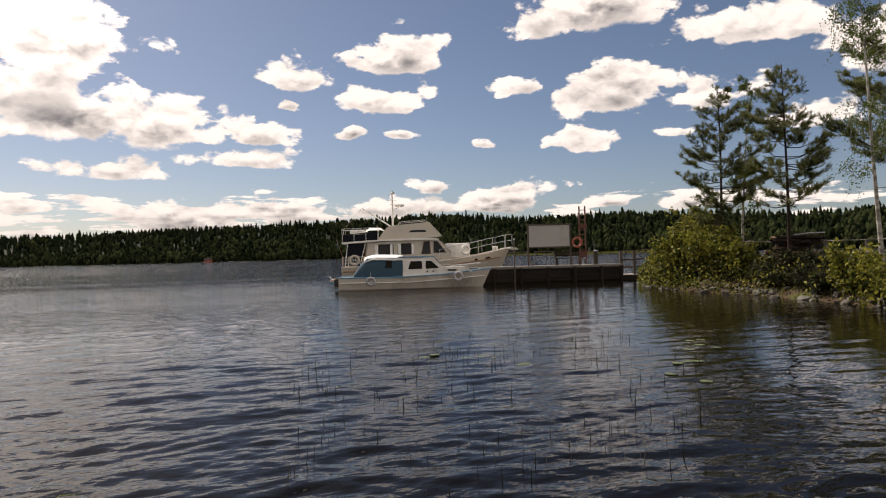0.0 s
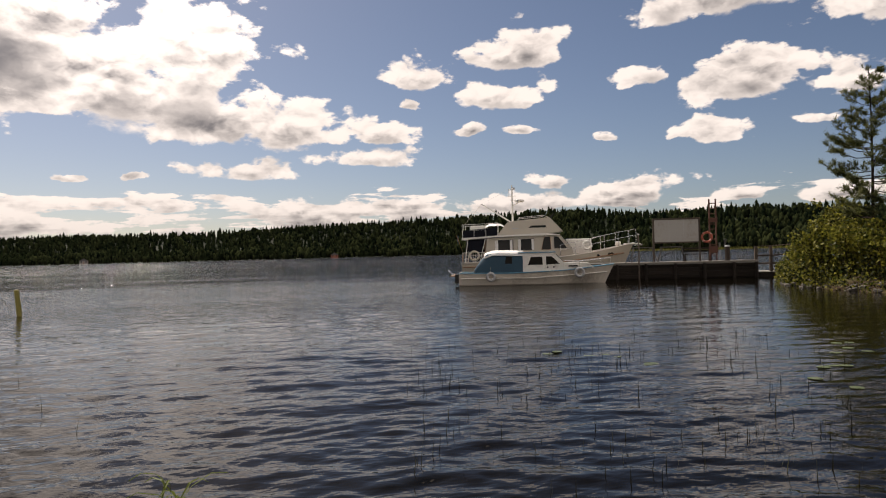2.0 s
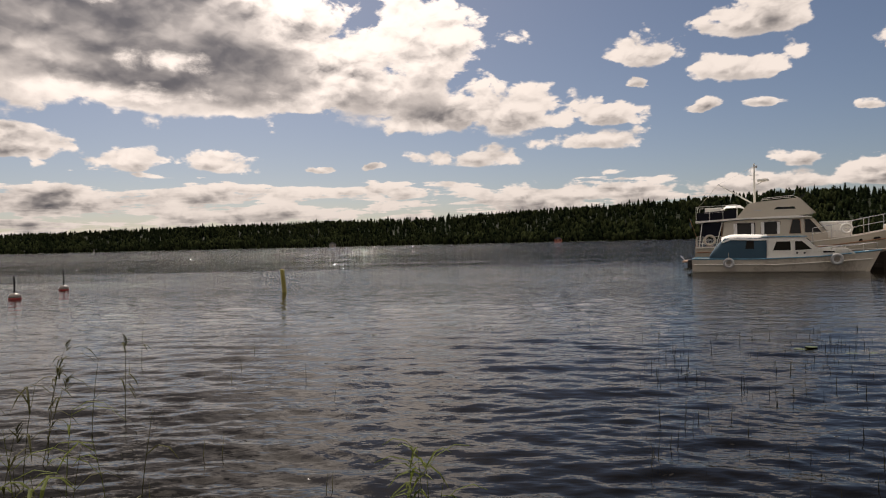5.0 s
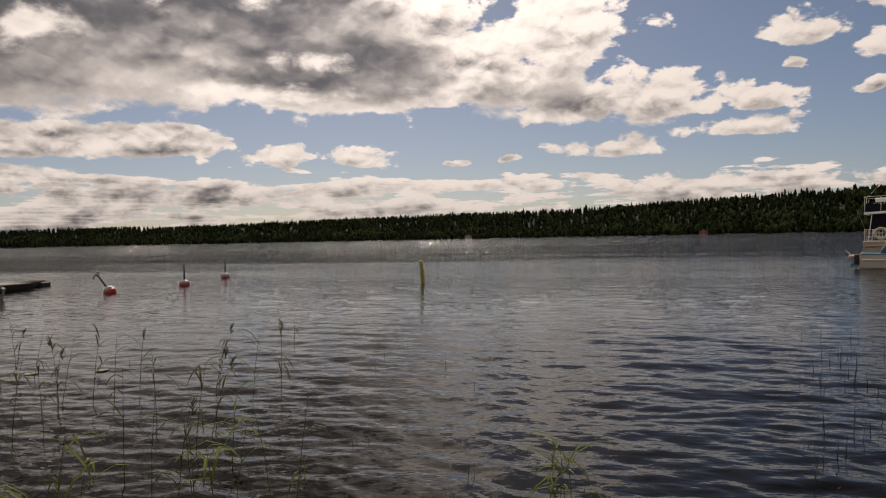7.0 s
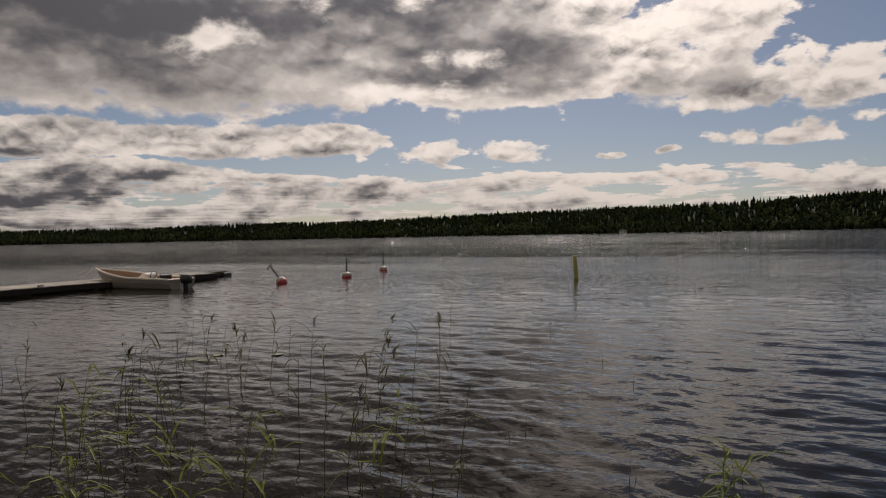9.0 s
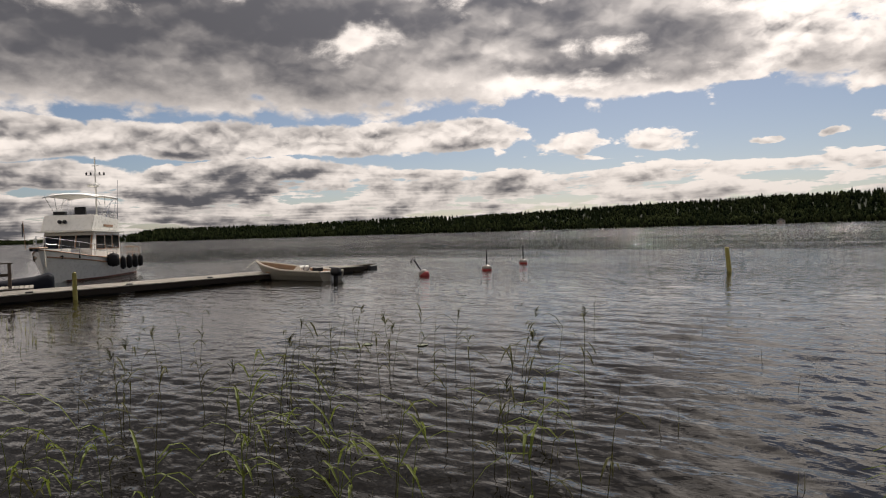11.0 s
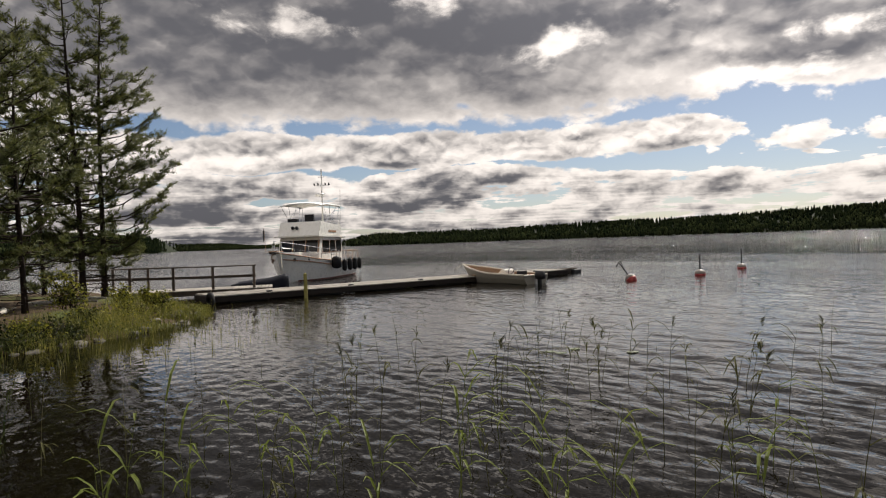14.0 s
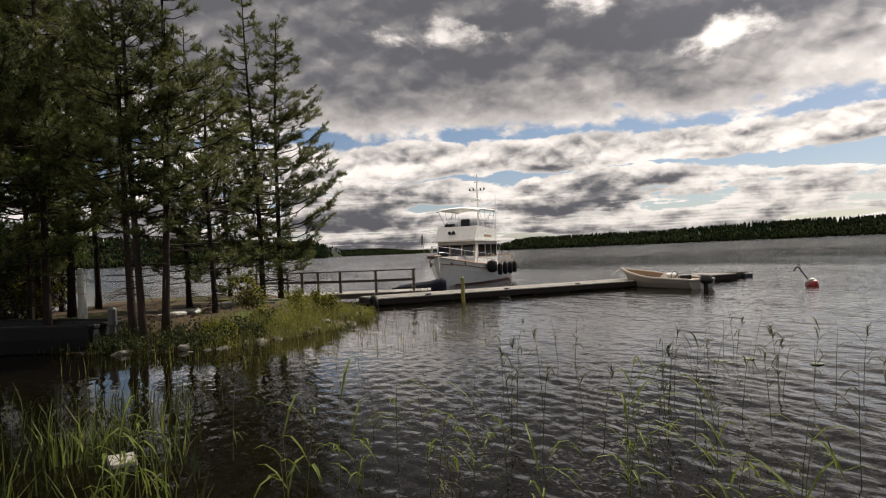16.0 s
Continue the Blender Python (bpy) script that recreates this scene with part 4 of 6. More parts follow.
part("boom_line", tube([(-2.1, 0, tz(5.18)), (-3.3, -0.4, tz(3.85))], 0.008, 4), "rope", yacht)
part("forestay", tube([(0.05, 0, tz(6.2)), (-2.1, 0, tz(5.18))], 0.006, 4), "steel", yacht)
for y in (-1.0, 1.0):
    part("flybridge_rail", tube([(0.4, y, tz(4.0)), (0.5, y, tz(4.18)), (2.2, y, tz(4.28)), (2.5, y, tz(4.12))], 0.018, 6), "steel", yacht)
part("deck_locker", box((3.7, -0.55, 1.7), (5.4, 0.55, tz(2.72)), 0.06), "gelcoat_white", yacht)
part("swim_platform", box((-4.3, -1.5, 0.36), (-3.48, 1.5, 0.44), 0.02), "teak", yacht)
part("swim_ladder", tube([(-4.2, -0.8, 0.45), (-4.5, -0.8, 0.75), (-4.5, -0.4, 0.75), (-4.2, -0.4, 0.45)], 0.02, 6), "steel", yacht)
part("flag_staff", tube([(-3.5, 0.3, 1.9), (-3.95, 0.3, tz(3.15))], 0.018, 6), "teak", yacht)
part("flag", loft([[(-3.92 + 0.05 * math.sin(2 * k) + 0.02 * j, 0.3 + 0.06 * math.sin(1.3 * k + j), tz(3.1) - 0.14 * k + 0.02 * j) for j in range(4)] for k in range(6)], False), "blue_canvas", yacht, "furled blue and white flag")
life = thing("lifebuoy", pose(-2.6, ty - 1.76, 1.75, 90), "pale lifebuoy hanging on the yacht's stern rail", "lifebuoy", "lifebuoys")
part("ring", ring_mesh(0.30, 0.075, 24, 8), "gelcoat_cream", life, smooth=True)
life = thing("lifebuoy", pose(5.0, ty - 1.55, 2.28, 82), "white lifebuoy hanging on the yacht's bow rail", "lifebuoy", "lifebuoys")
part("ring", ring_mesh(0.27, 0.075, 24, 8), "gelcoat_white", life, smooth=True)

# --- smaller trawler at the jetty on the other side
axis = -25.0
gb = thing("flybridge_cruiser", pose(-43.3, 2.15, 0, 0, 0, axis), "white flybridge cruiser with white bimini, moored behind the jetty", "yacht")
half = hull_parts(gb, -5.0, 4.6, 3.5, [(-5.0, 0.92), (-1, 1.05), (2, 1.32), (4.6, 1.74)], 0.75, "gelcoat_white", "teak", "teak", 0.92, 2.6, 0.8)
for side in (-1, 1):
    pts = [(x, side * (half(x) * 0.985 + 0.01), table(x, [(-5, 0.72), (0, 0.85), (4.4, 1.35)])) for x in np.linspace(-4.9, 4.25, 14)]
    part("stripe", tube(pts, 0.035, 5), "teak", gb)
part("boot_top", loft([[(x - (0.75 * max(0, (x + 5) / 9.6 - 0.55) / 0.45), s * half(x) * 0.84, z) for s, z in ((1.02, 0.02), (1.03, 0.10), (-1.03, 0.10), (-1.02, 0.02))] for x in np.linspace(-5.02, 3.6, 10)], False), "rust_red", gb, "red boot topping at the waterline")
part("deckhouse", slab([(-2.6, 0.95), (-2.6, 2.52), (1.15, 2.58), (1.55, 1.45), (1.55, 1.0)], 2.56, bevel=0.05), "gelcoat_white", gb)
part("saloon_roof", slab([(-3.0, 2.50), (-3.0, 2.60), (-1.0, 2.64), (1.75, 2.66), (1.75, 2.57), (-1.0, 2.55)], 2.85, bevel=0.02), "gelcoat_white", gb)
part("flybridge", slab([(-2.5, 2.62), (-2.5, 3.30), (0.3, 3.46), (1.0, 3.50), (1.5, 2.64)], 2.6, bevel=0.05), "gelcoat_white", gb)
for side in (-1, 1):
    y = side * 1.28
    for a, b in ((-2.4, -1.45), (-1.3, -0.4), (-0.25, 0.85)):
        window(gb, [(a, 1.62), (a, 2.36), (b, 2.38), (b + 0.04, 1.64)], y, side, "teak")
    part("name_board", slab([(-1.5, 2.84), (-1.5, 2.96), (-0.2, 2.98), (-0.2, 2.86)], 0.02), "teak", gb, m=pose(0, side * 1.31, 0))
for y in (-0.80, 0, 0.80):
    part("front_window", slab([(-0.38, 0), (0.38, 0), (0.36, 0.72), (-0.36, 0.72)], 0.02, "x"), "dark_glass", gb, m=pose(1.50, y, 1.70, 0, -20, 0))
    part("window_post", box((-0.02, -0.03, 0), (0.02, 0.03, 0.76)), "teak", gb, m=pose(1.50, y + 0.43, 1.68, 0, -20, 0))
part("flybridge_fittings", box((0.5, -0.9, 3.44), (0.85, -0.3, 3.70), 0.03), "black_plastic", gb)
part("helm_seat", box((0.2, 0.05, 3.3), (0.5, 0.6, 3.95), 0.05), "black_plastic", gb, "black helm seat")
part("search_lamp", lathe([(0.03, 0), (0.09, 0.03), (0.10, 0.16), (0.03, 0.2)], 12), "black_plastic", gb, m=pose(1.25, -0.35, 3.1, 0, 75))
part("search_lamp", lathe([(0.03, 0), (0.09, 0.03), (0.10, 0.16), (0.03, 0.2)], 12), "black_plastic", gb, m=pose(1.25, -0.10, 3.1, 0, 75))
rows = [[(x, y, 4.72 - 0.16 * (abs(y) / 1.38) ** 2.5 - (0.10 if abs(x + 0.65) > 1.5 else 0.0)) for y in np.linspace(-1.38, 1.38, 11)] for x in (-2.25, -2.15, -1.4, -0.5, 0.4, 0.9, 1.0)]
c = part("bimini", loft(rows, False), "white_canvas", gb, "white canvas bimini top", smooth=True)
c.modifiers.new("thick", "SOLIDIFY").thickness = 0.05
for side in (-1, 1):
    for a, b in ((-0.6, 0.8), (-0.6, -0.4), (-0.6, -1.6), (0.6, -2.0), (-1.8, -2.1)):
        part("bimini_frame", tube([(a, side * 1.26, 3.3), (b, side * 1.34, 4.56)], 0.016, 6), "steel", gb)
    part("aerial", tube([(-2.4, side * 1.28, 3.3), (-2.55, side * 1.3, 4.9 if side < 0 else 5.6)], 0.012, 5), "grey_paint", gb)
railing(gb, [(-1.2, -1.26, 3.36), (-2.4, -1.26, 3.3), (-2.45, 0, 3.3), (-2.4, 1.26, 3.3), (-1.2, 1.26, 3.36)], [0.3, 0.35, 0.35, 0.35, 0.3], mids=(0.5,))
part("mast", tube([(-2.7, 0, 2.6), (-2.7, 0, 7.0)], [0.06, 0.04], 8), "gelcoat_white", gb)
for z, w in ((5.95, 0.55), (6.5, 0.2), (5.4, 0.25)):
    part("spreader", tube([(-2.7, -w, z), (-2.7, w, z)], 0.02, 6), "grey_paint", gb)
for y in (-0.5, -0.25, 0.25, 0.5):
    part("mast_lamp", lathe([(0.02, 0), (0.05, 0.02), (0.05, 0.14), (0.02, 0.16)], 8), "black_plastic", gb, m=pose(-2.7, y, 5.96))
part("radar", lathe([(0.04, 0), (0.30, 0.03), (0.31, 0.14), (0.26, 0.20), (0.05, 0.22)], 18), "gelcoat_white", gb, "white radar dome", smooth=True, m=pose(-2.35, 0, 5.2))
line, tops = [], []
for x in (-1.0, 0.3, 1.5, 2.6, 3.6, 4.3, 4.75):
    line.append((x, -max(half(x) * 0.95, 0.02), table(x, [(-1, 1.08), (2, 1.32), (4.6, 1.72)])))
    tops.append(0.62)
railing(gb, line + [(p[0], -p[1], p[2]) for p in line[::-1]], tops + tops[::-1], mids=(0.5,), r=0.018)
railing(gb, [(-2.6, 1.66, 1.05), (-3.6, 1.64, 1.02), (-4.9, 1.58, 0.98), (-4.95, 0, 0.98), (-4.9, -1.58, 0.98), (-3.6, -1.64, 1.02), (-2.6, -1.66, 1.05)], 0.66, mids=(0.5,), r=0.02, mat="teak")
part("bow_platform", box((4.1, -0.25, 1.76), (5.0, 0.25, 1.82), 0.02), "teak", gb)
part("anchor", slab([(4.7, 1.62), (5.25, 1.66), (5.3, 1.76), (4.8, 1.76)], 0.16), "black_plastic", gb)
part("anchor_rope", tube([(4.6, 0.3, 1.75), (5.6, 0.8, 0.9)], 0.015, 5), "rope", gb)
for x in (3.55, 2.6):
    for side in (-1, 1):
        part("porthole", tube([(x, side * (half(x) * 0.93 - 0.05), 1.28), (x, side * (half(x) * 0.95 + 0.03), 1.30)], 0.09, 12), "black_plastic", gb)
part("cabin_trunk", slab([(1.5, 1.3), (1.5, 1.62), (3.1, 1.72), (3.3, 1.5)], 1.5, bevel=0.04), "gelcoat_white", gb)
part("flag_staff", tube([(3.7, -1.0, 1.7), (3.75, -1.05, 3.15)], 0.014, 5), "teak", gb)
part("flag", loft([[(3.75 - 0.05 * j, -1.05 - 0.05 * j, 3.1 - 0.16 * k - 0.05 * j) for j in range(4)] for k in range(5)], False), "black_plastic", gb, "dark drooping pennant")
turn = pose(-43.3, 2.15, 0, 0, 0, axis)
for x, drop, r_, tall in ((0.4, 0.62, 0.30, 0.75), (-1.3, 0.40, 0.15, 0.75), (-2.4, 0.40, 0.16, 0.8), (-3.5, 0.40, 0.16, 0.78), (-4.6, 0.42, 0.15, 0.74)):
    fender("fender", turn @ pose(x, half(x) * 1.0 + r_ - 0.02, drop), "black fender hanging along the white cruiser's side", r_, tall, "fenders of the cruiser")

# ---------------------------------------------------------------- the pier with the board
pier = thing("timber_pier", pose(0, 45.2, 0), "old dark timber pier on piles with plank deck", "pier")
X0, X1, Y1, TOP = 4.6, 15.3, 2.1, 1.07
part("pier_core", box((X0 + 0.1, 0.12, -0.8), (X1 - 0.1, Y1 - 0.1, TOP - 0.12)), "dark_timber", pier)
part("edge_beam", box((X0, -0.06, TOP - 0.16), (X1, 0.10, TOP + 0.02), 0.02), "grey_plank", pier)
shared = {}


def piece(name, key, maker, mat, parent, m, label=""):
    """An alike piece: objects of their own on one mesh."""
    if key not in shared:
        bm = maker()
        me = bpy.data.meshes.new(name)
        bmesh.ops.recalc_face_normals(bm, faces=bm.faces)
        bm.to_mesh(me)
        bm.free()
        me.materials.append(MATS[mat])
        shared[key] = me
    ob = new(name, shared[key])
    ob.parent, ob.matrix_basis = parent, m
    if label:
        ob["label"] = label
    return ob


for j in range(4):
    x = X0
    k = 0
    while x < X1 - 0.5:
        long = min(3.55, X1 - x)
        piece("side_plank", ("side", round(long, 2)), lambda: box((0.01, -0.03, 0), (long - 0.01, 0.03, 0.205), 0.012), "dark_timber", pier,
              pose(x, 0.05 + random.uniform(-0.012, 0.012), 0.06 + 0.225 * j + random.uniform(-0.008, 0.008), 0, random.uniform(-0.3, 0.3)))
        x += long
for x in (4.8, 6.6, 8.4, 10.2, 12.0, 13.8, 15.15):
    piece("pile", "pier_pile", lambda: tube([(0, 0, -1.3), (0, 0, 0.98)], 0.10, 9), "dark_timber", pier, pose(x, -0.10, 0))
n = int((X1 - X0) / 0.16)
for i in range(n):
    piece("deck_plank", "pier_plank", lambda: box((-0.07, -0.02, 0), (0.07, 2.2, 0.045), 0.008), "grey_plank", pier,
          pose(X0 + 0.08 + i * 0.16, random.uniform(-0.05, 0.05), TOP - 0.045 + random.uniform(-0.004, 0.004)))

step = thing("landing_stage", pose(15.32, 45.3, 0), "low dark timber landing stage beside the pier", "landing stage")
part("stage_frame", box((0, 0, -0.7), (1.75, 1.9, 0.30), 0.02), "dark_timber", step)
for i in range(11):
    piece("deck_plank", "stage_plank", lambda: box((-0.07, -0.04, 0), (0.07, 1.94, 0.045), 0.008), "grey_plank", step, pose(0.08 + i * 0.158, random.uniform(-0.03, 0.03), 0.30))


def timber_rail(name, line, top, mats, label, mid=(0.5,), post=0.06, category="railing", below=0.0):
    """A timber railing over foot points."""
    t = thing(name, Matrix.Translation(line[0]), label, category)
    o = Vector(line[0])
    for p in line:
        q = Vector(p) - o
        part("post", box((-post, -post, -below), (post, post, top), 0.01), mats, t, m=Matrix.Translation(q))
    for a, b in zip(line, line[1:]):
        a, b = Vector(a) - o, Vector(b) - o
        d = b - a
        ang = math.atan2(d.y, d.x)
        flat = math.hypot(d.x, d.y)
        tilt = -math.atan2(d.z, flat)
        rot = Matrix.Translation(a) @ Matrix.Rotation(ang, 4, "Z") @ Matrix.Rotation(tilt, 4, "Y")
        part("top_rail", box((-0.12, -0.075, top), (d.length + 0.12, 0.075, top + 0.05), 0.01), mats, t, m=rot)
        for f in mid:
            part("middle_rail", box((-0.08, -post - 0.032, top * f - 0.055), (d.length + 0.08, -post - 0.002, top * f + 0.055), 0.008), mats, t, m=rot)
    return t


timber_rail("pier_railing", [(15.2, 45.35, 0.35), (16.1, 45.35, 0.35), (17.9, 45.3, 0.45), (19.6, 44.2, 0.7)], 1.56, "old_timber", "weathered timber railing from the pier to the shore", (0.32, 0.64), 0.085)

board = thing("notice_board", pose(10.5, 45.9, TOP), "large blank pale board in a dark frame on posts", "board")
part("panel", box((-1.38, -0.03, 1.28), (1.38, 0.03, 2.70), 0.005), "sign_back", board, "blank pale grey sheet with stains")
for x in (-1.44, 1.44):
    part("board_post", box((x - 0.055, -0.05, 0), (x + 0.055, 0.05, 2.80), 0.01), "old_timber", board)
part("top_frame", box((-1.50, -0.06, 2.70), (1.50, 0.06, 2.80), 0.01), "old_timber", board)
part("bottom_frame", box((-1.40, -0.05, 1.20), (1.40, 0.05, 1.28), 0.01), "old_timber", board)
for x in (-0.46, 0.46):
    part("panel_seam", box((x - 0.012, -0.036, 1.28), (x + 0.012, -0.030, 2.70)), "grey_paint", board)
pole = thing("mooring_pole", pose(7.95, 45.02, 0), "thin dark pole standing at the pier's edge", "pole")
part("pole", tube([(0, 0, -1.2), (0.0, 0, 2.85)], [0.055, 0.045], 8), "old_timber", pole)
part("pole_cap", lathe([(0.03, 2.84), (0.06, 2.85), (0.05, 2.90), (0.01, 2.93)], 8), "grey_paint", pole)

# lamp mast of two posts with rungs, with a lifebuoy
mast = thing("ladder_mast", pose(12.75, 45.8, TOP), "tall rust-red ladder mast standing on the pier", "mast")
for x in (-0.2, 0.2):
    part("mast_post", box((x - 0.042, -0.042, 0), (x + 0.042, 0.042, 3.95), 0.01), "rust_red", mast)
for i in range(11):
    part("rung", box((-0.2, -0.022, 0.35 + 0.33 * i), (0.2, 0.022, 0.40 + 0.33 * i), 0.006), "rust_red", mast)
part("mast_board", box((-0.28, -0.08, 2.45), (0.28, -0.056, 2.75), 0.008), "rust_red", mast)
part("mast_board", box((-0.28, -0.08, 0.5), (0.28, -0.056, 0.95), 0.008), "rust_red", mast)
life = thing("lifebuoy", pose(12.32, 45.62, TOP + 1.52, 90), "orange and white lifebuoy hanging on the ladder mast", "lifebuoy", "lifebuoys")
part("ring", ring_mesh(0.30, 0.07, 28, 8), "ring_orange", life, smooth=True)
for a in range(4):
    part("white_band", ring_mesh(0.075, 0.012, 10, 5, Matrix.Rotation(radians(45 + 90 * a), 4, "Z") @ pose(0.30, 0, 0, 90)), "gelcoat_white", life)
part("buoy_hook", tube([(0, 0.4, 0.0), (0.25, 0.42, -0.1)], 0.015, 5), "rust_red", life)

bench = thing("bench", pose(11.85, 46.2, TOP), "dark wooden bench with backrest on the pier", "bench")
for y, z in ((-0.18, 0.44), (0.0, 0.44), (0.18, 0.44)):
    part("seat_slat", box((-0.95, y - 0.08, z), (0.95, y + 0.08, z + 0.05), 0.008), "dark_timber", bench)
for z in (0.6, 0.76):
    part("back_slat", box((-0.95, 0.26, z), (0.95, 0.30, z + 0.13), 0.008), "dark_timber", bench)
for x in (-0.8, 0.8):
    part("leg", box((x - 0.04, -0.22, 0), (x + 0.04, -0.14, 0.44), 0.006), "dark_timber", bench)
    part("leg", box((x - 0.04, 0.20, 0), (x + 0.04, 0.26, 0.88), 0.006), "dark_timber", bench)
bollard = thing("bollard", pose(13.55, 45.6, TOP), "thick dark timber bollard on the pier", "bollard")
part("post", tube([(0, 0, 0), (0, 0, 0.88)], [0.16, 0.15], 10), "old_timber", bollard)
part("cap", lathe([(0.17, 0.88), (0.18, 0.90), (0.15, 0.96), (0.02, 0.98)], 10), "grey_paint", bollard)


def trestle(m):
    t = thing("trestle", m, "grey steel trestle standing on the pier", "trestle", "trestles on the pier")
    part("top_bar", tube([(-0.7, 0, 0.95), (0.7, 0, 0.95)], 0.04, 6), "dark_steel", t)
    for x in (-0.6, 0.6):
        for y in (-0.3, 0.3):
            part("leg", tube([(x, 0, 0.95), (x + (0.25 if x > 0 else -0.25), y, 0.0)], 0.032, 6), "dark_steel", t)
    part("brace", tube([(-0.78, -0.2, 0.25), (0.6, 0, 0.95)], 0.025, 5), "dark_steel", t)
    return t


tr = trestle(pose(8.45, 46.3, TOP, 0, 0, 8))
copy_thing(tr, pose(10.3, 46.5, TOP, 0, 0, -6))

# ---------------------------------------------------------------- the floating jetty and what lies there
jx0, jy0, jx1, jy1 = -26.9, -2.1, -34.3, 15.2
run = math.hypot(jx1 - jx0, jy1 - jy0)
jang = math.degrees(math.atan2(jy1 - jy0, jx1 - jx0))
jetty = thing("floating_jetty", pose(jx0, jy0, 0, 0, 0, jang), "long low floating jetty with weathered grey planks", "jetty")
JW = 2.1
part("side_beam", box((0, -0.05, 0.05), (run, 0.06, 0.27), 0.015), "dark_timber", jetty)
part("side_beam", box((0, JW - 0.06, 0.05), (run, JW + 0.05, 0.27), 0.015), "dark_timber", jetty)
part("end_beam", box((-0.06, -0.05, 0.05), (0.04, JW + 0.05, 0.27), 0.015), "dark_timber", jetty)
part("end_beam", box((run - 0.04, -0.05, 0.05), (run + 0.06, JW + 0.05, 0.27), 0.015), "dark_timber", jetty)
for i in range(6):
    piece("float", "jetty_float", lambda: box((-0.8, 0.12, -0.3), (0.8, JW - 0.12, 0.22), 0.05), "black_plastic", jetty, pose(1.4 + i * (run - 2.8) / 5, 0, 0))
for i in range(int(run / 0.15)):
    piece("deck_plank", "jetty_plank", lambda: box((-0.065, -0.06, 0), (0.065, JW + 0.06, 0.04), 0.006), "grey_plank", jetty, pose(0.08 + 0.15 * i, random.uniform(-0.02, 0.02), 0.27 + random.uniform(-0.004, 0.004)))
for i in range(5):
    piece("mooring_cleat", "jetty_cleat", lambda: box((-0.12, 0.08, 0.31), (0.12, 0.16, 0.37), 0.015), "black_plastic", jetty, pose(2.2 + i * 3.6, 0, 0))
tyre = thing("tyre_fender", pose(jx0 + 0.1, jy0 - 0.12, 0.12, 90, 0, jang + 90), "black car tyre hanging at the jetty's end", "tyre")
part("tyre", ring_mesh(0.24, 0.10, 22, 8), "dark_rubber", tyre, smooth=True)
part("tyre_rope", tube([(0, 0.24, 0), (0.02, 0.42, 0.06)], 0.014, 5), "rope", tyre)
far_end = thing("outrigger_beam", pose(-34.9, 13.9, 0, 0, 0, jang + 6), "dark timber outrigger beam at the jetty's end", "beam")
part("beam", box((0, -0.15, 0.02), (3.2, 0.15, 0.30), 0.03), "old_timber", far_end)
part("float_end", box((2.6, -0.35, -0.2), (3.3, 0.35, 0.22), 0.05), "black_plastic", far_end)


def mooring_post(m, tall, label, r=0.075):
    p = thing("mooring_post", m, label, "post", "yellow posts in the water")
    part("post", tube([(0, 0, -1.2), (0, 0, tall * 0.5), (0, 0, tall)], [r * 1.05, r, r * 0.92], 10), "post_yellow", p)
    part("post_cap", lathe([(r * 0.9, tall), (r * 0.95, tall + 0.02), (r * 0.4, tall + 0.05), (0.01, tall + 0.055)], 10), "post_yellow", p)
    return p


mooring_post(pose(-18.85, 24.9, 0, 0, -6.0, 0), 0.97, "weathered yellow marker post leaning in the open water", 0.095)
mooring_post(pose(-27.6, 1.25, 0, 0, 2, 0), 0.92, "yellow mooring post standing beside the jetty", 0.075)


def buoy(m, label, lean, r=0.29, tall=0.95, bent=False):
    b = thing("mooring_buoy", m @ pose(0, 0, 0, 0, lean, 0), label, "buoy", "mooring buoys")
    part("float", lathe([(0.02, -0.26), (r * 0.75, -0.22), (r, -0.04), (r, 0.03)], 18), "buoy_red", b, "red lower half", smooth=True)
    part("float_top", lathe([(r, 0.03), (r * 0.92, 0.12), (r * 0.6, 0.20), (0.03, 0.23)], 18), "buoy_white", b, "faded white upper half", smooth=True)
    part("rod", tube([(0, 0, 0.2), (0, 0, tall)], 0.035, 7), "black_plastic", b)
    if bent:
        part("hook", tube([(0, 0, tall), (-0.10, 0, tall + 0.1), (-0.26, 0, tall + 0.02)], 0.03, 6), "black_plastic", b)
        part("eye", ring_mesh(0.07, 0.02, 12, 6, pose(0.02, 0, tall + 0.05, 90)), "black_plastic", b)
    else:
        part("eye", ring_mesh(0.05, 0.015, 12, 6, pose(0, 0, tall + 0.03, 90)), "black_plastic", b)
    return b


buoy(pose(*polar(-61.1, 32.0, 0.05), 0, 0, 27), "red and white mooring buoy, its rod leaning over", -38, 0.25, 0.85, True)
buoy(pose(*polar(-55.9, 35.0, 0.05)), "red and white mooring buoy with an upright rod", 0, 0.25, 0.88)
buoy(pose(*polar(-52.9, 40.8, 0.05)), "smaller red and white mooring buoy with an upright rod", 0, 0.24, 0.92)

# --- open boat with an outboard at the jetty
sx, sy = -28.9, 11.3
open_boat = thing("open_motorboat", pose(-30.6, 10.6, 0, 0, 0, math.degrees(math.atan2(9.3 - 11.3, -33.6 + 28.9))), "open cream-white motorboat moored at the jetty", "boat")


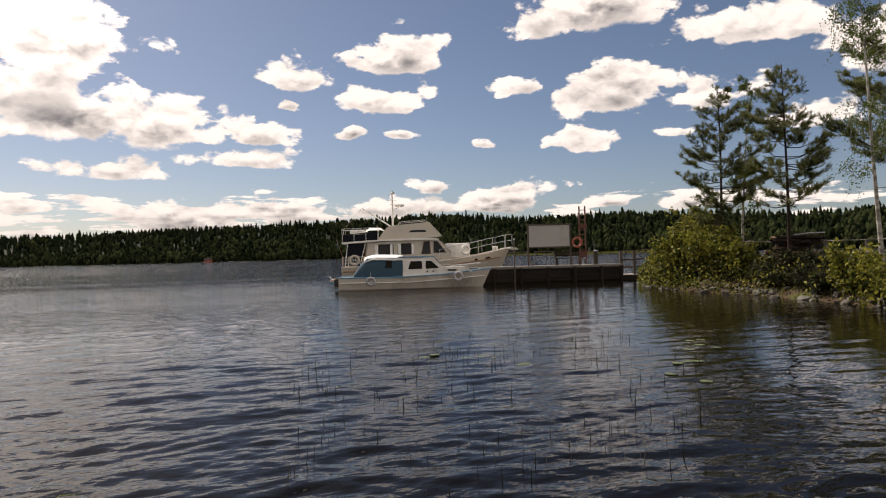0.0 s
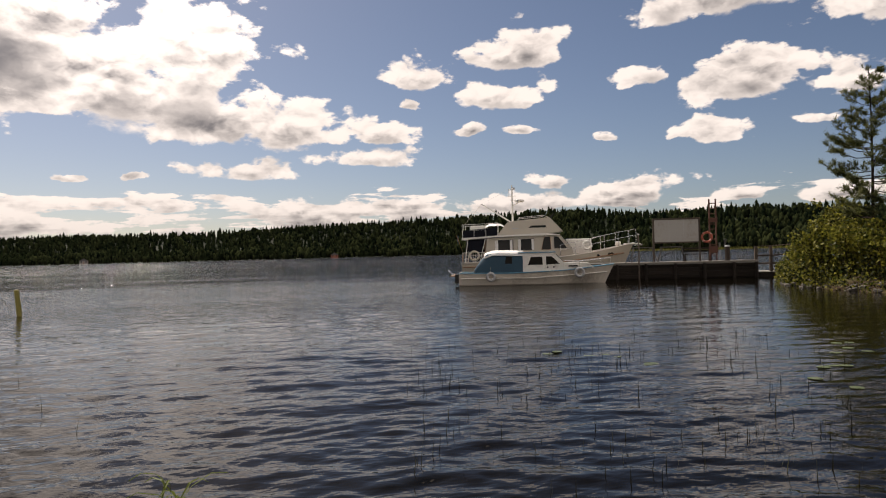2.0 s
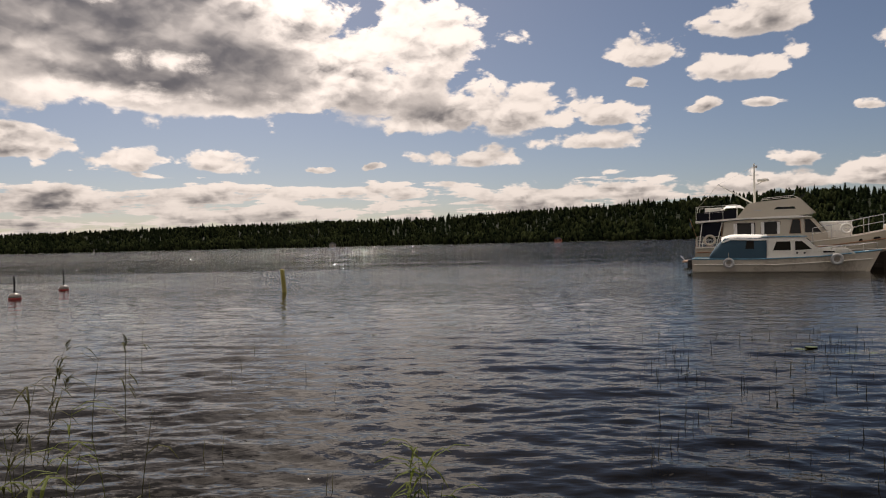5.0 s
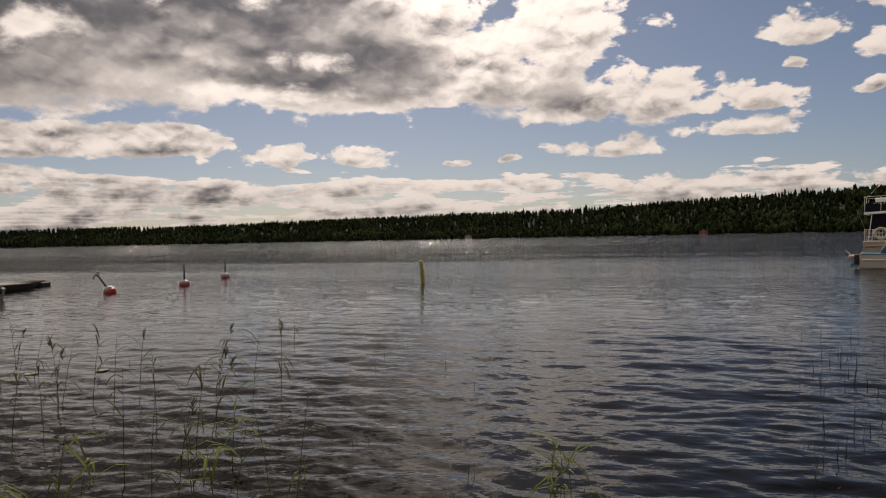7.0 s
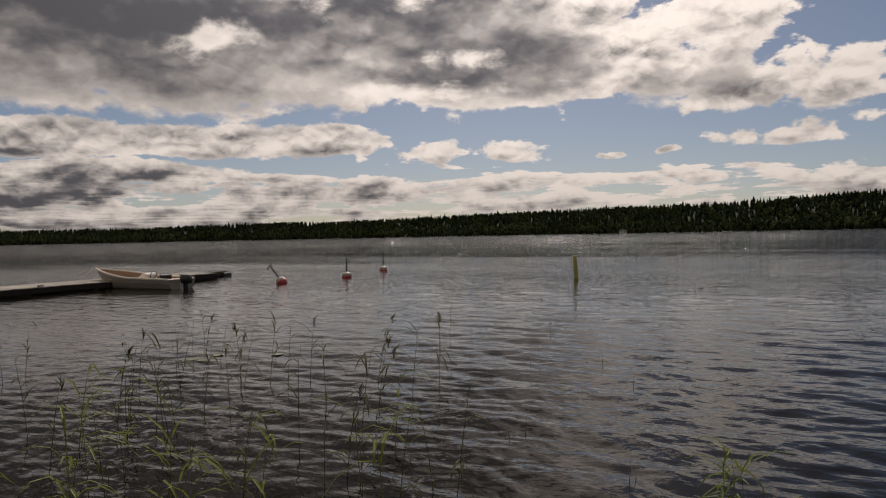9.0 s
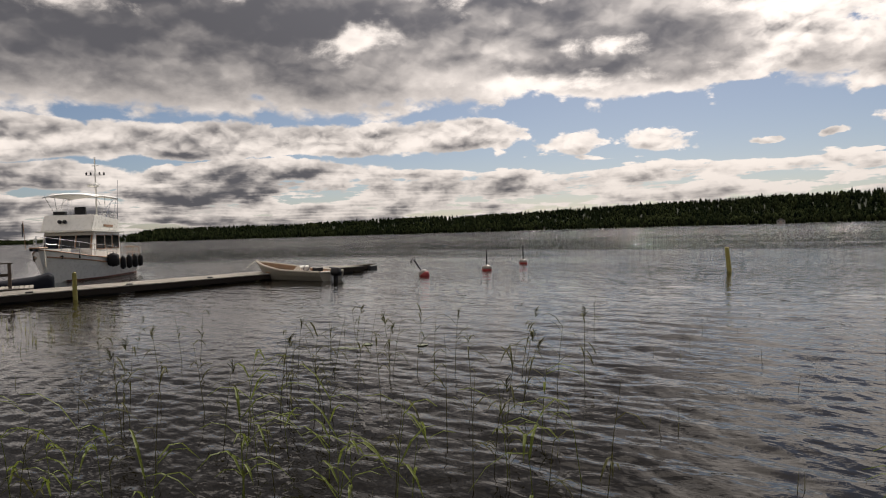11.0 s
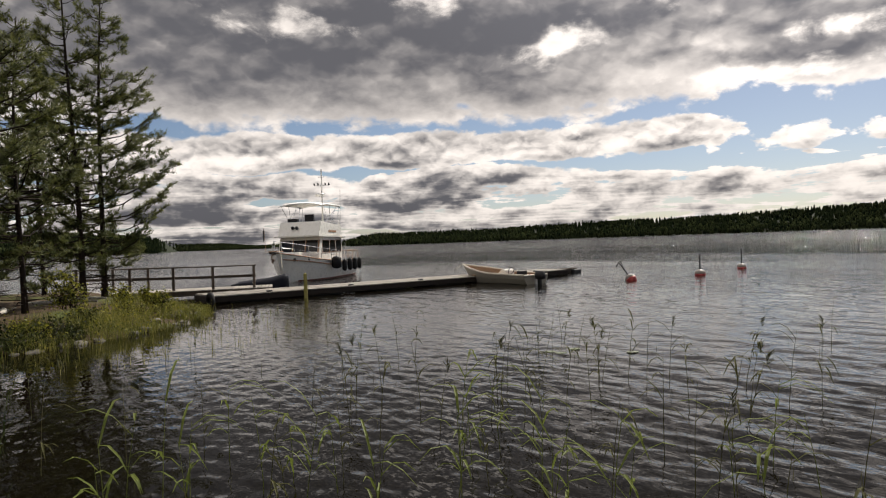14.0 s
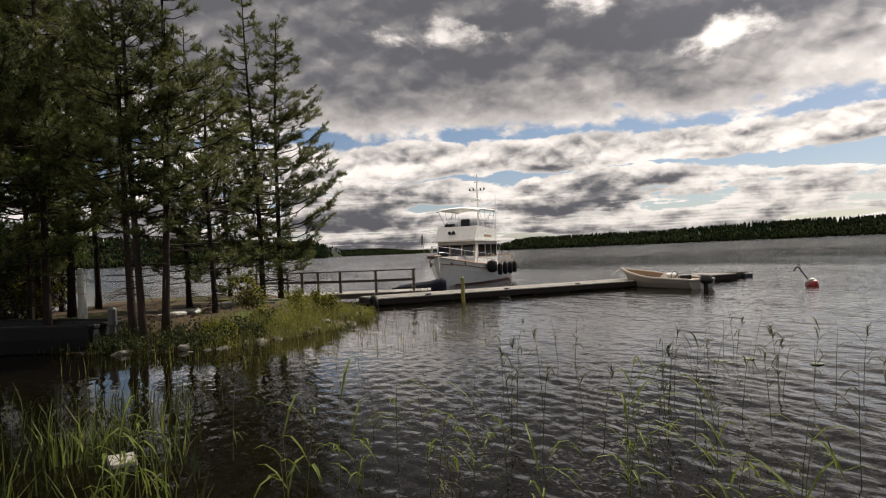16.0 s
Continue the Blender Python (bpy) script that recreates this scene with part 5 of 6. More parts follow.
def open_hull(boat, x0, x1, beam, sheer, skin, inner, rim, rake=0.7):
    rows, inside = [], []
    for i in range(13):
        s = i / 12
        x = x0 + (x1 - x0) * s
        b = beam / 2 * (0.86 + 0.14 * min(1, s / 0.4) if s < 0.4 else max(0.012, 1 - ((s - 0.4) / 0.6) ** 2.3))
        top = table(x, sheer)
        lean = rake * max(0.0, (s - 0.5) / 0.5) ** 1.5
        row = [(x - lean * (1 - max(z, -0.1) / top), b * f, z) for f, z in ((1.0, top), (0.93, top * 0.55), (0.78, 0.03), (0.4, -0.16), (0.0, -0.2))]
        rows.append(row + [(a, -c, d) for a, c, d in row[-2::-1]])
        e = max(b - 0.09, 0.005)
        row = [(x - lean * (1 - z / top), e * f, z) for f, z in ((1.0, top), (0.92, top * 0.55), (0.7, 0.12), (0.0, 0.10))]
        inside.append(row + [(a, -c, d) for a, c, d in row[-2::-1]])
    part("hull", loft(rows), skin, boat)
    inside[0] = [(p[0] + 0.06, p[1], p[2]) for p in inside[0]]
    inside[-1] = [(p[0] - 0.06, p[1], p[2]) for p in inside[-1]]
    part("inner_skin", loft(inside), inner, boat)
    for q in (0, -1):
        part("gunwale", tube([((r[q][0] + s_[q][0]) / 2, (r[q][1] + s_[q][1]) / 2, r[q][2]) for r, s_ in zip(rows, inside)], 0.05, 7), rim, boat)
    part("transom_top", box((x0 - 0.02, -beam * 0.43, sheer[0][1] - 0.08), (x0 + 0.08, beam * 0.43, sheer[0][1] + 0.02), 0.02), skin, boat)


def outboard(boat, x, z, scale=1.0):
    m = part("outboard_motor", loft([[(x - a * scale, y * w * scale, z + h * scale) for y, h in ((-0.14, 0.02), (-0.17, 0.2), (-0.10, 0.40 - 0.04 * a), (0.10, 0.40 - 0.04 * a), (0.17, 0.2), (0.14, 0.02), (-0.14, 0.02))] for a, w in ((-0.05, 0.7), (0.05, 1.0), (0.28, 1.05), (0.42, 0.8))]), "black_plastic", boat, "black outboard motor", smooth=True)
    part("motor_leg", box((x - 0.24 * scale, -0.07 * scale, z - 0.75 * scale), (x - 0.06 * scale, 0.07 * scale, z + 0.05), 0.02), "black_plastic", m)
    part("motor_bracket", box((x - 0.08, -0.13 * scale, z - 0.25), (x + 0.06, 0.13 * scale, z + 0.08), 0.02), "grey_paint", m)
    part("tiller", tube([(x, 0, z + 0.1), (x + 0.45, 0.05, z + 0.2)], 0.02, 6), "black_plastic", m)


open_hull(open_boat, -1.85, 3.3, 1.75, [(-1.85, 0.40), (0.5, 0.47), (3.3, 0.82)], "hull_shaded", "worn_brown", "gelcoat_cream")
for x in (-0.9, 0.4, 1.6):
    part("thwart", box((x - 0.16, -0.72, 0.34), (x + 0.16, 0.72, 0.38), 0.01), "teak", open_boat)
part("console", slab([(-0.15, 0.15), (-0.15, 0.60), (0.05, 0.66), (0.35, 0.48), (0.4, 0.15)], 0.6, bevel=0.03), "gelcoat_white", open_boat)
part("steering_wheel", ring_mesh(0.17, 0.018, 18, 6, pose(-0.24, 0, 0.56, 0, 65)), "black_plastic", open_boat)
part("seat_back", box((-1.0, -0.3, 0.36), (-0.9, 0.3, 0.58), 0.03), "black_plastic", open_boat, "dark seat back")
outboard(open_boat, -1.92, 0.20, 0.95)
part("mooring_line", tube([(3.2, 0, 0.95), (3.7, 0.3, 0.5)], 0.012, 5), "rope", open_boat)

# --- gangway with railing from the islet to the jetty
gang = thing("gangway", pose(-31.3, -1.4, 0, 0, 0, -90), "weathered plank gangway between the islet and the jetty", "gangway")
part("gangway_beam", box((-1.4, -0.95, 0.12), (6.4, -0.83, 0.32), 0.01), "old_timber", gang)
part("gangway_beam", box((-1.4, 0.83, 0.12), (6.4, 0.95, 0.32), 0.01), "old_timber", gang)
for i in range(48):
    piece("deck_plank", "gang_plank", lambda: box((-0.07, -1.0, 0), (0.07, 1.0, 0.04), 0.006), "grey_plank", gang, pose(-1.32 + 0.162 * i, random.uniform(-0.03, 0.03), 0.32))
for x in (-1.2, 1.2, 3.4):
    for y in (-0.88, 0.88):
        piece("pile", "gang_pile", lambda: tube([(0, 0, -1.3), (0, 0, 0.32)], 0.08, 8), "old_timber", gang, pose(x, y, 0))
timber_rail("gangway_railing", [(-30.45, -0.75, 0.36), (-30.45, -2.4, 0.36), (-30.45, -3.95, 0.38), (-30.4, -5.6, 0.40)], 0.92, "old_timber", "grey timber railing along the gangway", (0.55,), 0.055)
timber_rail("gangway_railing", [(-32.2, -5.2, 0.36), (-32.2, -6.6, 0.38), (-32.1, -8.0, 0.40)], 0.9, "old_timber", "grey timber railing on the far side of the gangway", (0.55,), 0.05)
cover = thing("covered_dinghy", pose(-34.6, -0.6, 0, 0, 0, 75), "small dinghy under a dark tarpaulin beside the cruiser", "dinghy")
rows = []
for x, w, h in ((-1.3, 0.35, 0.28), (-1.0, 0.6, 0.42), (-0.2, 0.66, 0.52), (0.6, 0.56, 0.60), (1.2, 0.25, 0.75), (1.4, 0.06, 0.6)):
    rows.append([(x, -w, -0.1), (x, -w, 0.3), (x, -w * 0.5, h * 0.85), (x, 0, h), (x, w * 0.5, h * 0.85), (x, w, 0.3), (x, w, -0.1)])
part("tarpaulin", loft(rows), "navy_cloth", cover, "black tarpaulin", smooth=True)
part("cover_rope", tube([(-0.2, -0.67, 0.25), (-0.2, -0.35, 0.46), (-0.2, 0, 0.54), (-0.2, 0.35, 0.46), (-0.2, 0.67, 0.25)], 0.015, 5), "rope", cover)

# --- black boat drawn up at the islet
dark_boat = thing("black_boat", pose(-17.4, -10.0, 0, 0, 0, -96), "black open boat with an outboard drawn up at the islet", "boat")
open_hull(dark_boat, -2.1, 3.4, 1.8, [(-2.1, 0.62), (0.5, 0.66), (3.4, 0.95)], "dark_rubber", "black_plastic", "dark_rubber")
for x in (-0.9, 0.6):
    part("thwart", box((x - 0.15, -0.75, 0.42), (x + 0.15, 0.75, 0.46), 0.01), "old_timber", dark_boat)
m = part("outboard_motor", box((-2.36, -0.09, 0.52), (-2.16, 0.09, 1.0), 0.05), "dark_steel", dark_boat, "grey outboard cowl")
part("motor_leg", box((-2.33, -0.05, -0.1), (-2.2, 0.05, 0.55), 0.02), "dark_steel", m)
sheet = thing("floating_board", pose(-7.35, -3.2, 0.03, 0, 0, 28), "white foam board floating among the reeds", "board")
part("foam_sheet", box((-0.2, -0.13, -0.03), (0.2, 0.13, 0.02), 0.008), "buoy_white", sheet)

# ---------------------------------------------------------------- trees, bushes, reeds
def frames_of(dirs, g):
    """Two unit vectors across each direction."""
    d = dirs / np.linalg.norm(dirs, axis=1, keepdims=True)
    r = g.normal(size=d.shape)
    a = np.cross(d, r)
    a /= np.linalg.norm(a, axis=1, keepdims=True) + 1e-9
    return d, a, np.cross(d, a)


def needle_tufts(points, dirs, g, length=0.16, blades=11, width=0.016):
    """Brushes of thin needles round twig ends."""
    n = len(points)
    d, a, b = frames_of(dirs, g)
    V, F = [], []
    for k in range(blades):
        t = 2 * math.pi * (k + g.random(n)) / blades * 2.4
        up = g.uniform(0.15, 1.2, n)
        way_ = d * up[:, None] + a * np.cos(t)[:, None] + b * np.sin(t)[:, None]
        way_ /= np.linalg.norm(way_, axis=1, keepdims=True)
        side = np.cross(way_, d)
        side /= np.linalg.norm(side, axis=1, keepdims=True) + 1e-9
        base = points + d * (g.uniform(-0.5, 0.3, n) * length)[:, None]
        tip = base + way_ * (length * g.uniform(0.7, 1.2, n))[:, None]
        o = len(V) * 3 * n
        V.append(np.stack([base - side * width, base + side * width, tip], 1).reshape(-1, 3))
        F.append(np.arange(3 * n).reshape(n, 3) + o)
    return np.concatenate(V), np.concatenate(F)


def leaf_cloud(points, g, size=0.06, hang=0.0):
    """Small folded leaves, two triangles each."""
    n = len(points)
    d = g.normal(size=(n, 3))
    d[:, 2] -= hang
    d, a, b = frames_of(d, g)
    L, w = size * g.uniform(0.7, 1.3, n)[:, None], size * 0.42
    tip, mid = points + d * L, points + d * L * 0.45
    v = np.stack([points, mid + a * w + b * w * 0.3, tip, mid - a * w + b * w * 0.3], 1).reshape(-1, 3)
    i = np.arange(n)[:, None] * 4
    return v, np.concatenate([i + np.array([[0, 1, 2]]), i + np.array([[0, 2, 3]])])


def pine(name, x, y, z, tall, bare, spread, seed, label, lean=(0, 0), bend=0.15, density=1.0, dead=5, taper=0.8, group="", tuft=0.15, limb_up=0.25):
    """Scots pine: bare trunk below, whorls of limbs, needles in brushes at the twig ends."""
    g = np.random.default_rng(seed)
    tree = thing(name, pose(x, y, z), label, "tree", group)
    ph = g.random(2) * 6.28

    def axis(h):
        s = h / tall
        return np.array((lean[0] * s + bend * math.sin(2.4 * s + ph[0]) * s, lean[1] * s + bend * math.sin(2.9 * s + ph[1]) * s, h))

    r0 = 0.0078 * tall + 0.012
    hs = np.linspace(-0.25, tall, 12)
    part("trunk", tube([axis(h) for h in hs], [r0 * (1.35 if h < 0 else 1.0) * (1 - 0.93 * max(h, 0) / tall) + 0.008 for h in hs], 9), "pine_bark", tree, smooth=True)
    limbs = bmesh.new()
    P, D = [], []
    h = tall * bare
    while h < tall * 0.985:
        u = (h / tall - bare) / (1 - bare)
        reach = spread * ((0.6 + 0.4 * min(1, u / 0.25)) if u < 0.25 else (1 - (u - 0.25) / 0.75) ** taper) + 0.12
        for k in range(int(g.integers(3, 6))):
            az_ = g.random() * 6.283
            L = reach * g.uniform(0.55, 1.1)
            out = np.array((math.cos(az_), math.sin(az_), 0))
            base = axis(h + g.uniform(-0.12, 0.12))
            rise = g.uniform(-0.1, 0.35) + limb_up * u
            pts = [base + out * L * q + np.array((0, 0, L * (rise * q + 0.18 * q * q) - 0.10 * L * math.sin(3.1 * q))) for q in (0, 0.35, 0.7, 1.0)]
            rr = 0.012 + 0.018 * L / max(spread, 1) * (1 - 0.5 * u)
            add_tube(limbs, pts, [rr, rr * 0.75, rr * 0.5, 0.006], 4, False)
            twigs = max(2, int(L * 7.5 * density))
            for j in range(twigs):
                q = g.uniform(0.30, 1.0) ** 0.8
                i = min(2, int(q * 3))
                p = pts[i] + (pts[i + 1] - pts[i]) * (q * 3 - i)
                side = np.array((-out[1], out[0], 0)) * g.choice((-1, 1))
                tw = out * g.uniform(0.3, 0.9) + side * g.uniform(0.2, 1.0) + np.array((0, 0, g.uniform(0.0, 0.7)))
                tl = (0.18 + 0.32 * L * (1.1 - q)) * g.uniform(0.5, 1.2)
                e = p + tw * tl
                add_tube(limbs, [p, e], [0.008, 0.004], 3, False)
                m = max(2, int(tl / 0.062))
                for s in range(m):
                    f = (s + 0.6) / m
                    if f > 0.25:
                        P.append(p + tw * tl * f + g.normal(0, 0.025, 3)), D.append(tw + np.array((0, 0, 0.45)))
                P.append(e), D.append(tw + np.array((0, 0, 0.5)))
        h += tall * (1 - bare) / (tall * (1 - bare) / 0.34) * g.uniform(0.75, 1.25)
    for k in range(dead):
        hh = tall * bare * g.uniform(0.35, 1.0)
        az_ = g.random() * 6.283
        b0 = axis(hh)
        L = g.uniform(0.4, 1.2)
        add_tube(limbs, [b0, b0 + np.array((math.cos(az_) * L * 0.5, math.sin(az_) * L * 0.5, 0.02)), b0 + np.array((math.cos(az_) * L, math.sin(az_) * L, g.uniform(-0.3, 0.1)))], [0.018, 0.012, 0.004], 4, False)
    tagged(part("branch_work", limbs, "pine_bark", tree), kind="stuff")
    v, f = needle_tufts(np.array(P), np.array(D), g, tuft * 1.08, 8, 0.0125)
    tagged(from_arrays("crown", v, f, "needles", tree), kind="stuff")
    return tree


def broadleaf(name, x, y, z, tall, spread, seed, label, stems=1, leaves=2500, bark="birch_bark", mat="birch_leaves", size=0.07, hang=0.4, low=0.3, category="tree", group=""):
    """Birch, alder or bush: stems, limbs with drooping twigs, loose small leaves."""
    g = np.random.default_rng(seed)
    tree = thing(name, pose(x, y, z), label, category, group)
    wood = bmesh.new()
    ends = []
    for s in range(stems):
        a = g.random() * 6.283
        off = np.array((math.cos(a), math.sin(a), 0)) * (0.0 if stems == 1 else g.uniform(0.1, 0.45) * spread)
        t = tall * (1 if stems == 1 else g.uniform(0.65, 1.0))
        tilt = np.array((math.cos(a), math.sin(a), 0)) * (0.05 * tall if stems == 1 else 0.30 * spread)
        top = [off + tilt * q * q + np.array((0.08 * math.sin(4 * q + a), 0.08 * math.sin(5 * q), t * q - 0.15)) for q in np.linspace(0, 1, 7)]
        r = 0.0075 * t + 0.006
        add_tube(wood, top, [r * (1 - 0.9 * q) + 0.004 for q in np.linspace(0, 1, 7)], 7, False)
        for k in range(int(8 + t * 2.2)):
            q = g.uniform(low, 1.0)
            i = min(5, int(q * 6))
            p = top[i] + (top[i + 1] - top[i]) * (q * 6 - i)
            b = g.random() * 6.283
            L = spread * (1.05 - 0.75 * q) * g.uniform(0.45, 1.1)
            e = p + np.array((math.cos(b) * L, math.sin(b) * L, L * g.uniform(0.3, 0.9)))
            mid = (p + e) / 2 + np.array((0, 0, 0.08 * L))
            add_tube(wood, [p, mid, e], [0.012, 0.008, 0.004], 4, False)
            for w in range(5):
                f = g.uniform(0.3, 1)
                c = p + (e - p) * f
                d = g.normal(0, 0.5, 3) * L * 0.6 - np.array((0, 0, hang * L * 0.6))
                add_tube(wood, [c, c + d], [0.005, 0.003], 3, False)
                ends.append((c, d))
    tagged(part("branch_work" if stems > 1 else "trunk", wood, bark, tree), kind="stuff" if stems > 1 else "")
    per = max(1, leaves // len(ends))
    P = np.concatenate([c + d * g.random((per, 1)) + g.normal(0, 0.07 * max(1, spread * 0.6), (per, 3)) for c, d in ends])
    P = P[P[:, 2] > 0.02]
    v, f = leaf_cloud(P, g, size, hang)
    tagged(from_arrays("foliage", v, f, mat, tree), kind="stuff")
    return tree


def on_land(az, d):
    p = polar(az, d)
    return p.x, p.y, land_height(p.x, p.y) - 0.05


# trees on the point with the pier
PT = "young Scots pine with open crown on the stony point"
pine("pine_tree", *on_land(26.0, 36.5), 9.1, 0.22, 2.3, 11, PT, bend=0.1, density=1.25, group="pines on the point", tuft=0.17)
pine("pine_tree", *on_land(30.6, 33.0), 9.0, 0.33, 2.3, 12, PT, bend=0.1, density=1.25, tuft=0.17, group="pines on the point")
pine("pine_tree", *on_land(37.6, 27.5), 9.6, 0.42, 2.9, 13, PT, bend=0.2, density=1.25, group="pines on the point")
broadleaf("birch_tree", *on_land(27.6, 38.0), 9.4, 1.2, 21, "slender young birch with thin yellow-green leaves", leaves=4200, size=0.075, low=0.3)
broadleaf("birch_tree", *on_land(36.4, 25.5), 10.5, 2.2, 22, "tall birch with hanging twigs and small leaves", leaves=6000, size=0.06, hang=0.9, low=0.35)
for i, (az, d, tall, spread, n) in enumerate(((22.0, 39.2, 2.3, 1.3, 2600), (23.7, 37.4, 2.9, 1.6, 3600), (25.4, 35.4, 2.4, 1.5, 2800), (27.4, 34.2, 1.9, 1.3, 1900), (34.8, 27.6, 1.9, 1.4, 2300), (36.8, 25.6, 2.0, 1.5, 2600), (24.6, 39.5, 3.4, 1.6, 2200), (39.5, 24.0, 2.2, 1.6, 2600))):
    broadleaf("willow_bush", *on_land(az, d), tall, spread, 40 + i, "dense yellow-green willow bush on the stony shore", stems=9, leaves=n, bark="pine_bark", mat="bush_leaves", size=0.15, hang=0.1, low=0.12, category="bush", group="willow bushes on the shore")
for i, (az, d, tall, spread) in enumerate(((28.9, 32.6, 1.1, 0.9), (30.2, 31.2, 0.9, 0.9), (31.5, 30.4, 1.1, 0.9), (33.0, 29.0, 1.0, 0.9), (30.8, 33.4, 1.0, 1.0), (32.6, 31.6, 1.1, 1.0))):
    broadleaf("willow_bush", *on_land(az, d), tall, spread, 60 + i, "low dark green bush among stones", stems=6, leaves=900, bark="pine_bark", mat="shaded_leaves", size=0.12, hang=0.1, low=0.2, category="bush", group="willow bushes on the shore")

# pines on the islet: height angles of their tops grow from the tip inland
PL = "tall Scots pine with bare lower trunk on the islet"
# Last three stand past the view's left edge, added to darken the water.
for i, (az, d, tall, bare, spread, lean) in enumerate((
        (-102.1, 25.5, 10.0, 0.08, 2.3, (0, 0.2)), (-103.5, 25.0, 10.6, 0.10, 1.9, (0, -0.1)), (-107.1, 21.6, 7.9, 0.09, 1.7, (0, 0)),
        (-110.7, 18.3, 10.2, 0.30, 1.6, (0, 0.35)), (-112.2, 18.0, 9.6, 0.26, 1.4, (0.1, -0.2)), (-112.9, 18.6, 10.6, 0.30, 1.9, (0, -0.5)),
        (-117.0, 23.5, 12.5, 0.26, 2.6, (0, 0.1)), (-119.0, 24.5, 12.0, 0.30, 2.6, (0, 0)), (-106.0, 29.5, 8.2, 0.10, 1.8, (0, 0)), (-121.5, 22.0, 12.0, 0.28, 2.7, (0, 0)), (-115.3, 27.5, 11.0, 0.24, 2.3, (0, 0)), (-118.5, 20.5, 11.5, 0.20, 2.4, (0, 0)), (-109.0, 24.0, 9.0, 0.10, 1.6, (0, 0)), (-121.8, 20.3, 12.5, 0.16, 2.6, (0, 0)), (-124.6, 22.5, 13.0, 0.16, 2.8, (0, 0)), (-128.0, 25.5, 13.0, 0.16, 2.8, (0, 0)))):
    pine("pine_tree", *on_land(az, d), tall, bare, spread, 100 + i, PL, lean, 0.18, 0.95 if az < -116 else 0.85, 12, 0.75, "pines on the islet", 0.145)
for i, (az, d, tall, spread) in enumerate(((-118.2, 26.0, 3.0, 1.3), (-120.0, 23.0, 1.6, 1.0), (-104.4, 21.0, 1.25, 0.5), (-101.2, 22.4, 0.7, 0.35), (-98.6, 22.2, 0.9, 0.45), (-106.6, 18.0, 0.5, 0.5), (-103.6, 19.9, 0.4, 0.4), (-100.2, 21.0, 0.45, 0.4))):
    broadleaf("alder_bush", *on_land(az, d), tall, spread, 140 + i, "small yellow-green alder bush on the islet", stems=6, leaves=int(300 + 900 * tall), bark="pine_bark", mat="bush_leaves", size=0.065, hang=0.1, low=0.15, category="bush", group="alder bushes on the islet")
for i, (az, d, tall, spread) in enumerate(((-119.6, 21.5, 9.5, 2.2), (-123.5, 20.5, 10.5, 2.4), (-117.6, 26.5, 8.0, 2.0))):
    broadleaf("alder_tree", *on_land(az, d), tall, spread, 170 + i, "leafy yellow-green alder between the islet's pines", leaves=9000, bark="pine_bark", mat="birch_leaves", size=0.075, hang=0.2, low=0.15, group="alders on the islet")
# Bushes in the shade-dark leaves, added to close off the bright lake behind.
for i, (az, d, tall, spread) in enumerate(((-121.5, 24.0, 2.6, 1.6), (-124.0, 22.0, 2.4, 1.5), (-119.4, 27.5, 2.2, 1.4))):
    broadleaf("alder_bush", *on_land(az, d), tall, spread, 180 + i, "dense dark green bush under the islet's pines", stems=8, leaves=5000, bark="pine_bark", mat="shaded_leaves", size=0.08, hang=0.1, low=0.05, category="bush", group="alder bushes on the islet")
snag = thing("birch_stump", pose(*on_land(-116.3, 22.5)), "broken white birch stump standing on the islet", "stump")
part("trunk", tube([(0, 0, -0.2), (0.02, 0.02, 0.7), (0.03, 0.0, 1.3), (0.07, 0.02, 1.5)], [0.13, 0.115, 0.11, 0.07], 10), "stump_bark", snag)
part("branch_stub", tube([(0.03, 0, 0.95), (0.28, 0.1, 1.05)], [0.04, 0.03], 6), "stump_bark", snag)

# grass along the shores
g = np.random.default_rng(77)


def blades(points, g, tall, width, lean=0.35, split=2):
    """Upright curved blades of two segments."""
    n = len(points)
    a = g.random(n) * 6.283
    h = tall * g.uniform(0.5, 1.2, n)
    out = np.stack([np.cos(a), np.sin(a), np.zeros(n)], 1) * (h * lean * g.random(n))[:, None]
    side = np.stack([-np.sin(a), np.cos(a), np.zeros(n)], 1) * width
    mid = points + out * 0.35 + np.stack([0 * h, 0 * h, h * 0.6], 1)
    tip = points + out + np.stack([0 * h, 0 * h, h], 1)
    v = np.stack([points - side, points + side, mid + side * 0.8, mid - side * 0.8, tip], 1).reshape(-1, 3)
    i = np.arange(n)[:, None] * 5
    return v, np.concatenate([i + np.array([[0, 1, 2]]), i + np.array([[0, 2, 3]]), i + np.array([[3, 2, 4]])])


def scatter(test, box_, n, g):
    out = []
    while len(out) < n:
        x, y = g.uniform(box_[0], box_[1]), g.uniform(box_[2], box_[3])
        if test(x, y):
            out.append((x, y, max(-0.25, land_height(x, y) - 0.02)))
    return np.array(out)


def islet_grass(x, y):
    b = edge_distance(x, y, ISLET, True)
    patch = noise.noise(Vector((x * 0.9, y * 0.9, 2)))
    return -0.4 < b < 2.2 and x > -26 and patch > -0.22 and (g.random() < (0.9 if b < 1.3 else 0.25) * (0.45 + 1.2 * patch)) and (y > -5.6 or g.random() < 0.12)


v, f = blades(scatter(islet_grass, (-26, -15.3, -12, 0.5), 6000, g), g, 0.36, 0.0055, 0.75)
tagged(from_arrays("islet_grass", v, f, "grass"), "tall yellow-green grass along the islet's edge", "grass", kind="stuff")


def bank_spot(x, y):
    b = edge_distance(x, y, ISLET, True)
    return -0.15 < b < 1.5 and -22 < x < -14 and y < -4.2 and g.random() < 1.1 - 0.6 * b and noise.noise(Vector((x * 1.3, y * 1.3, 6))) > -0.25


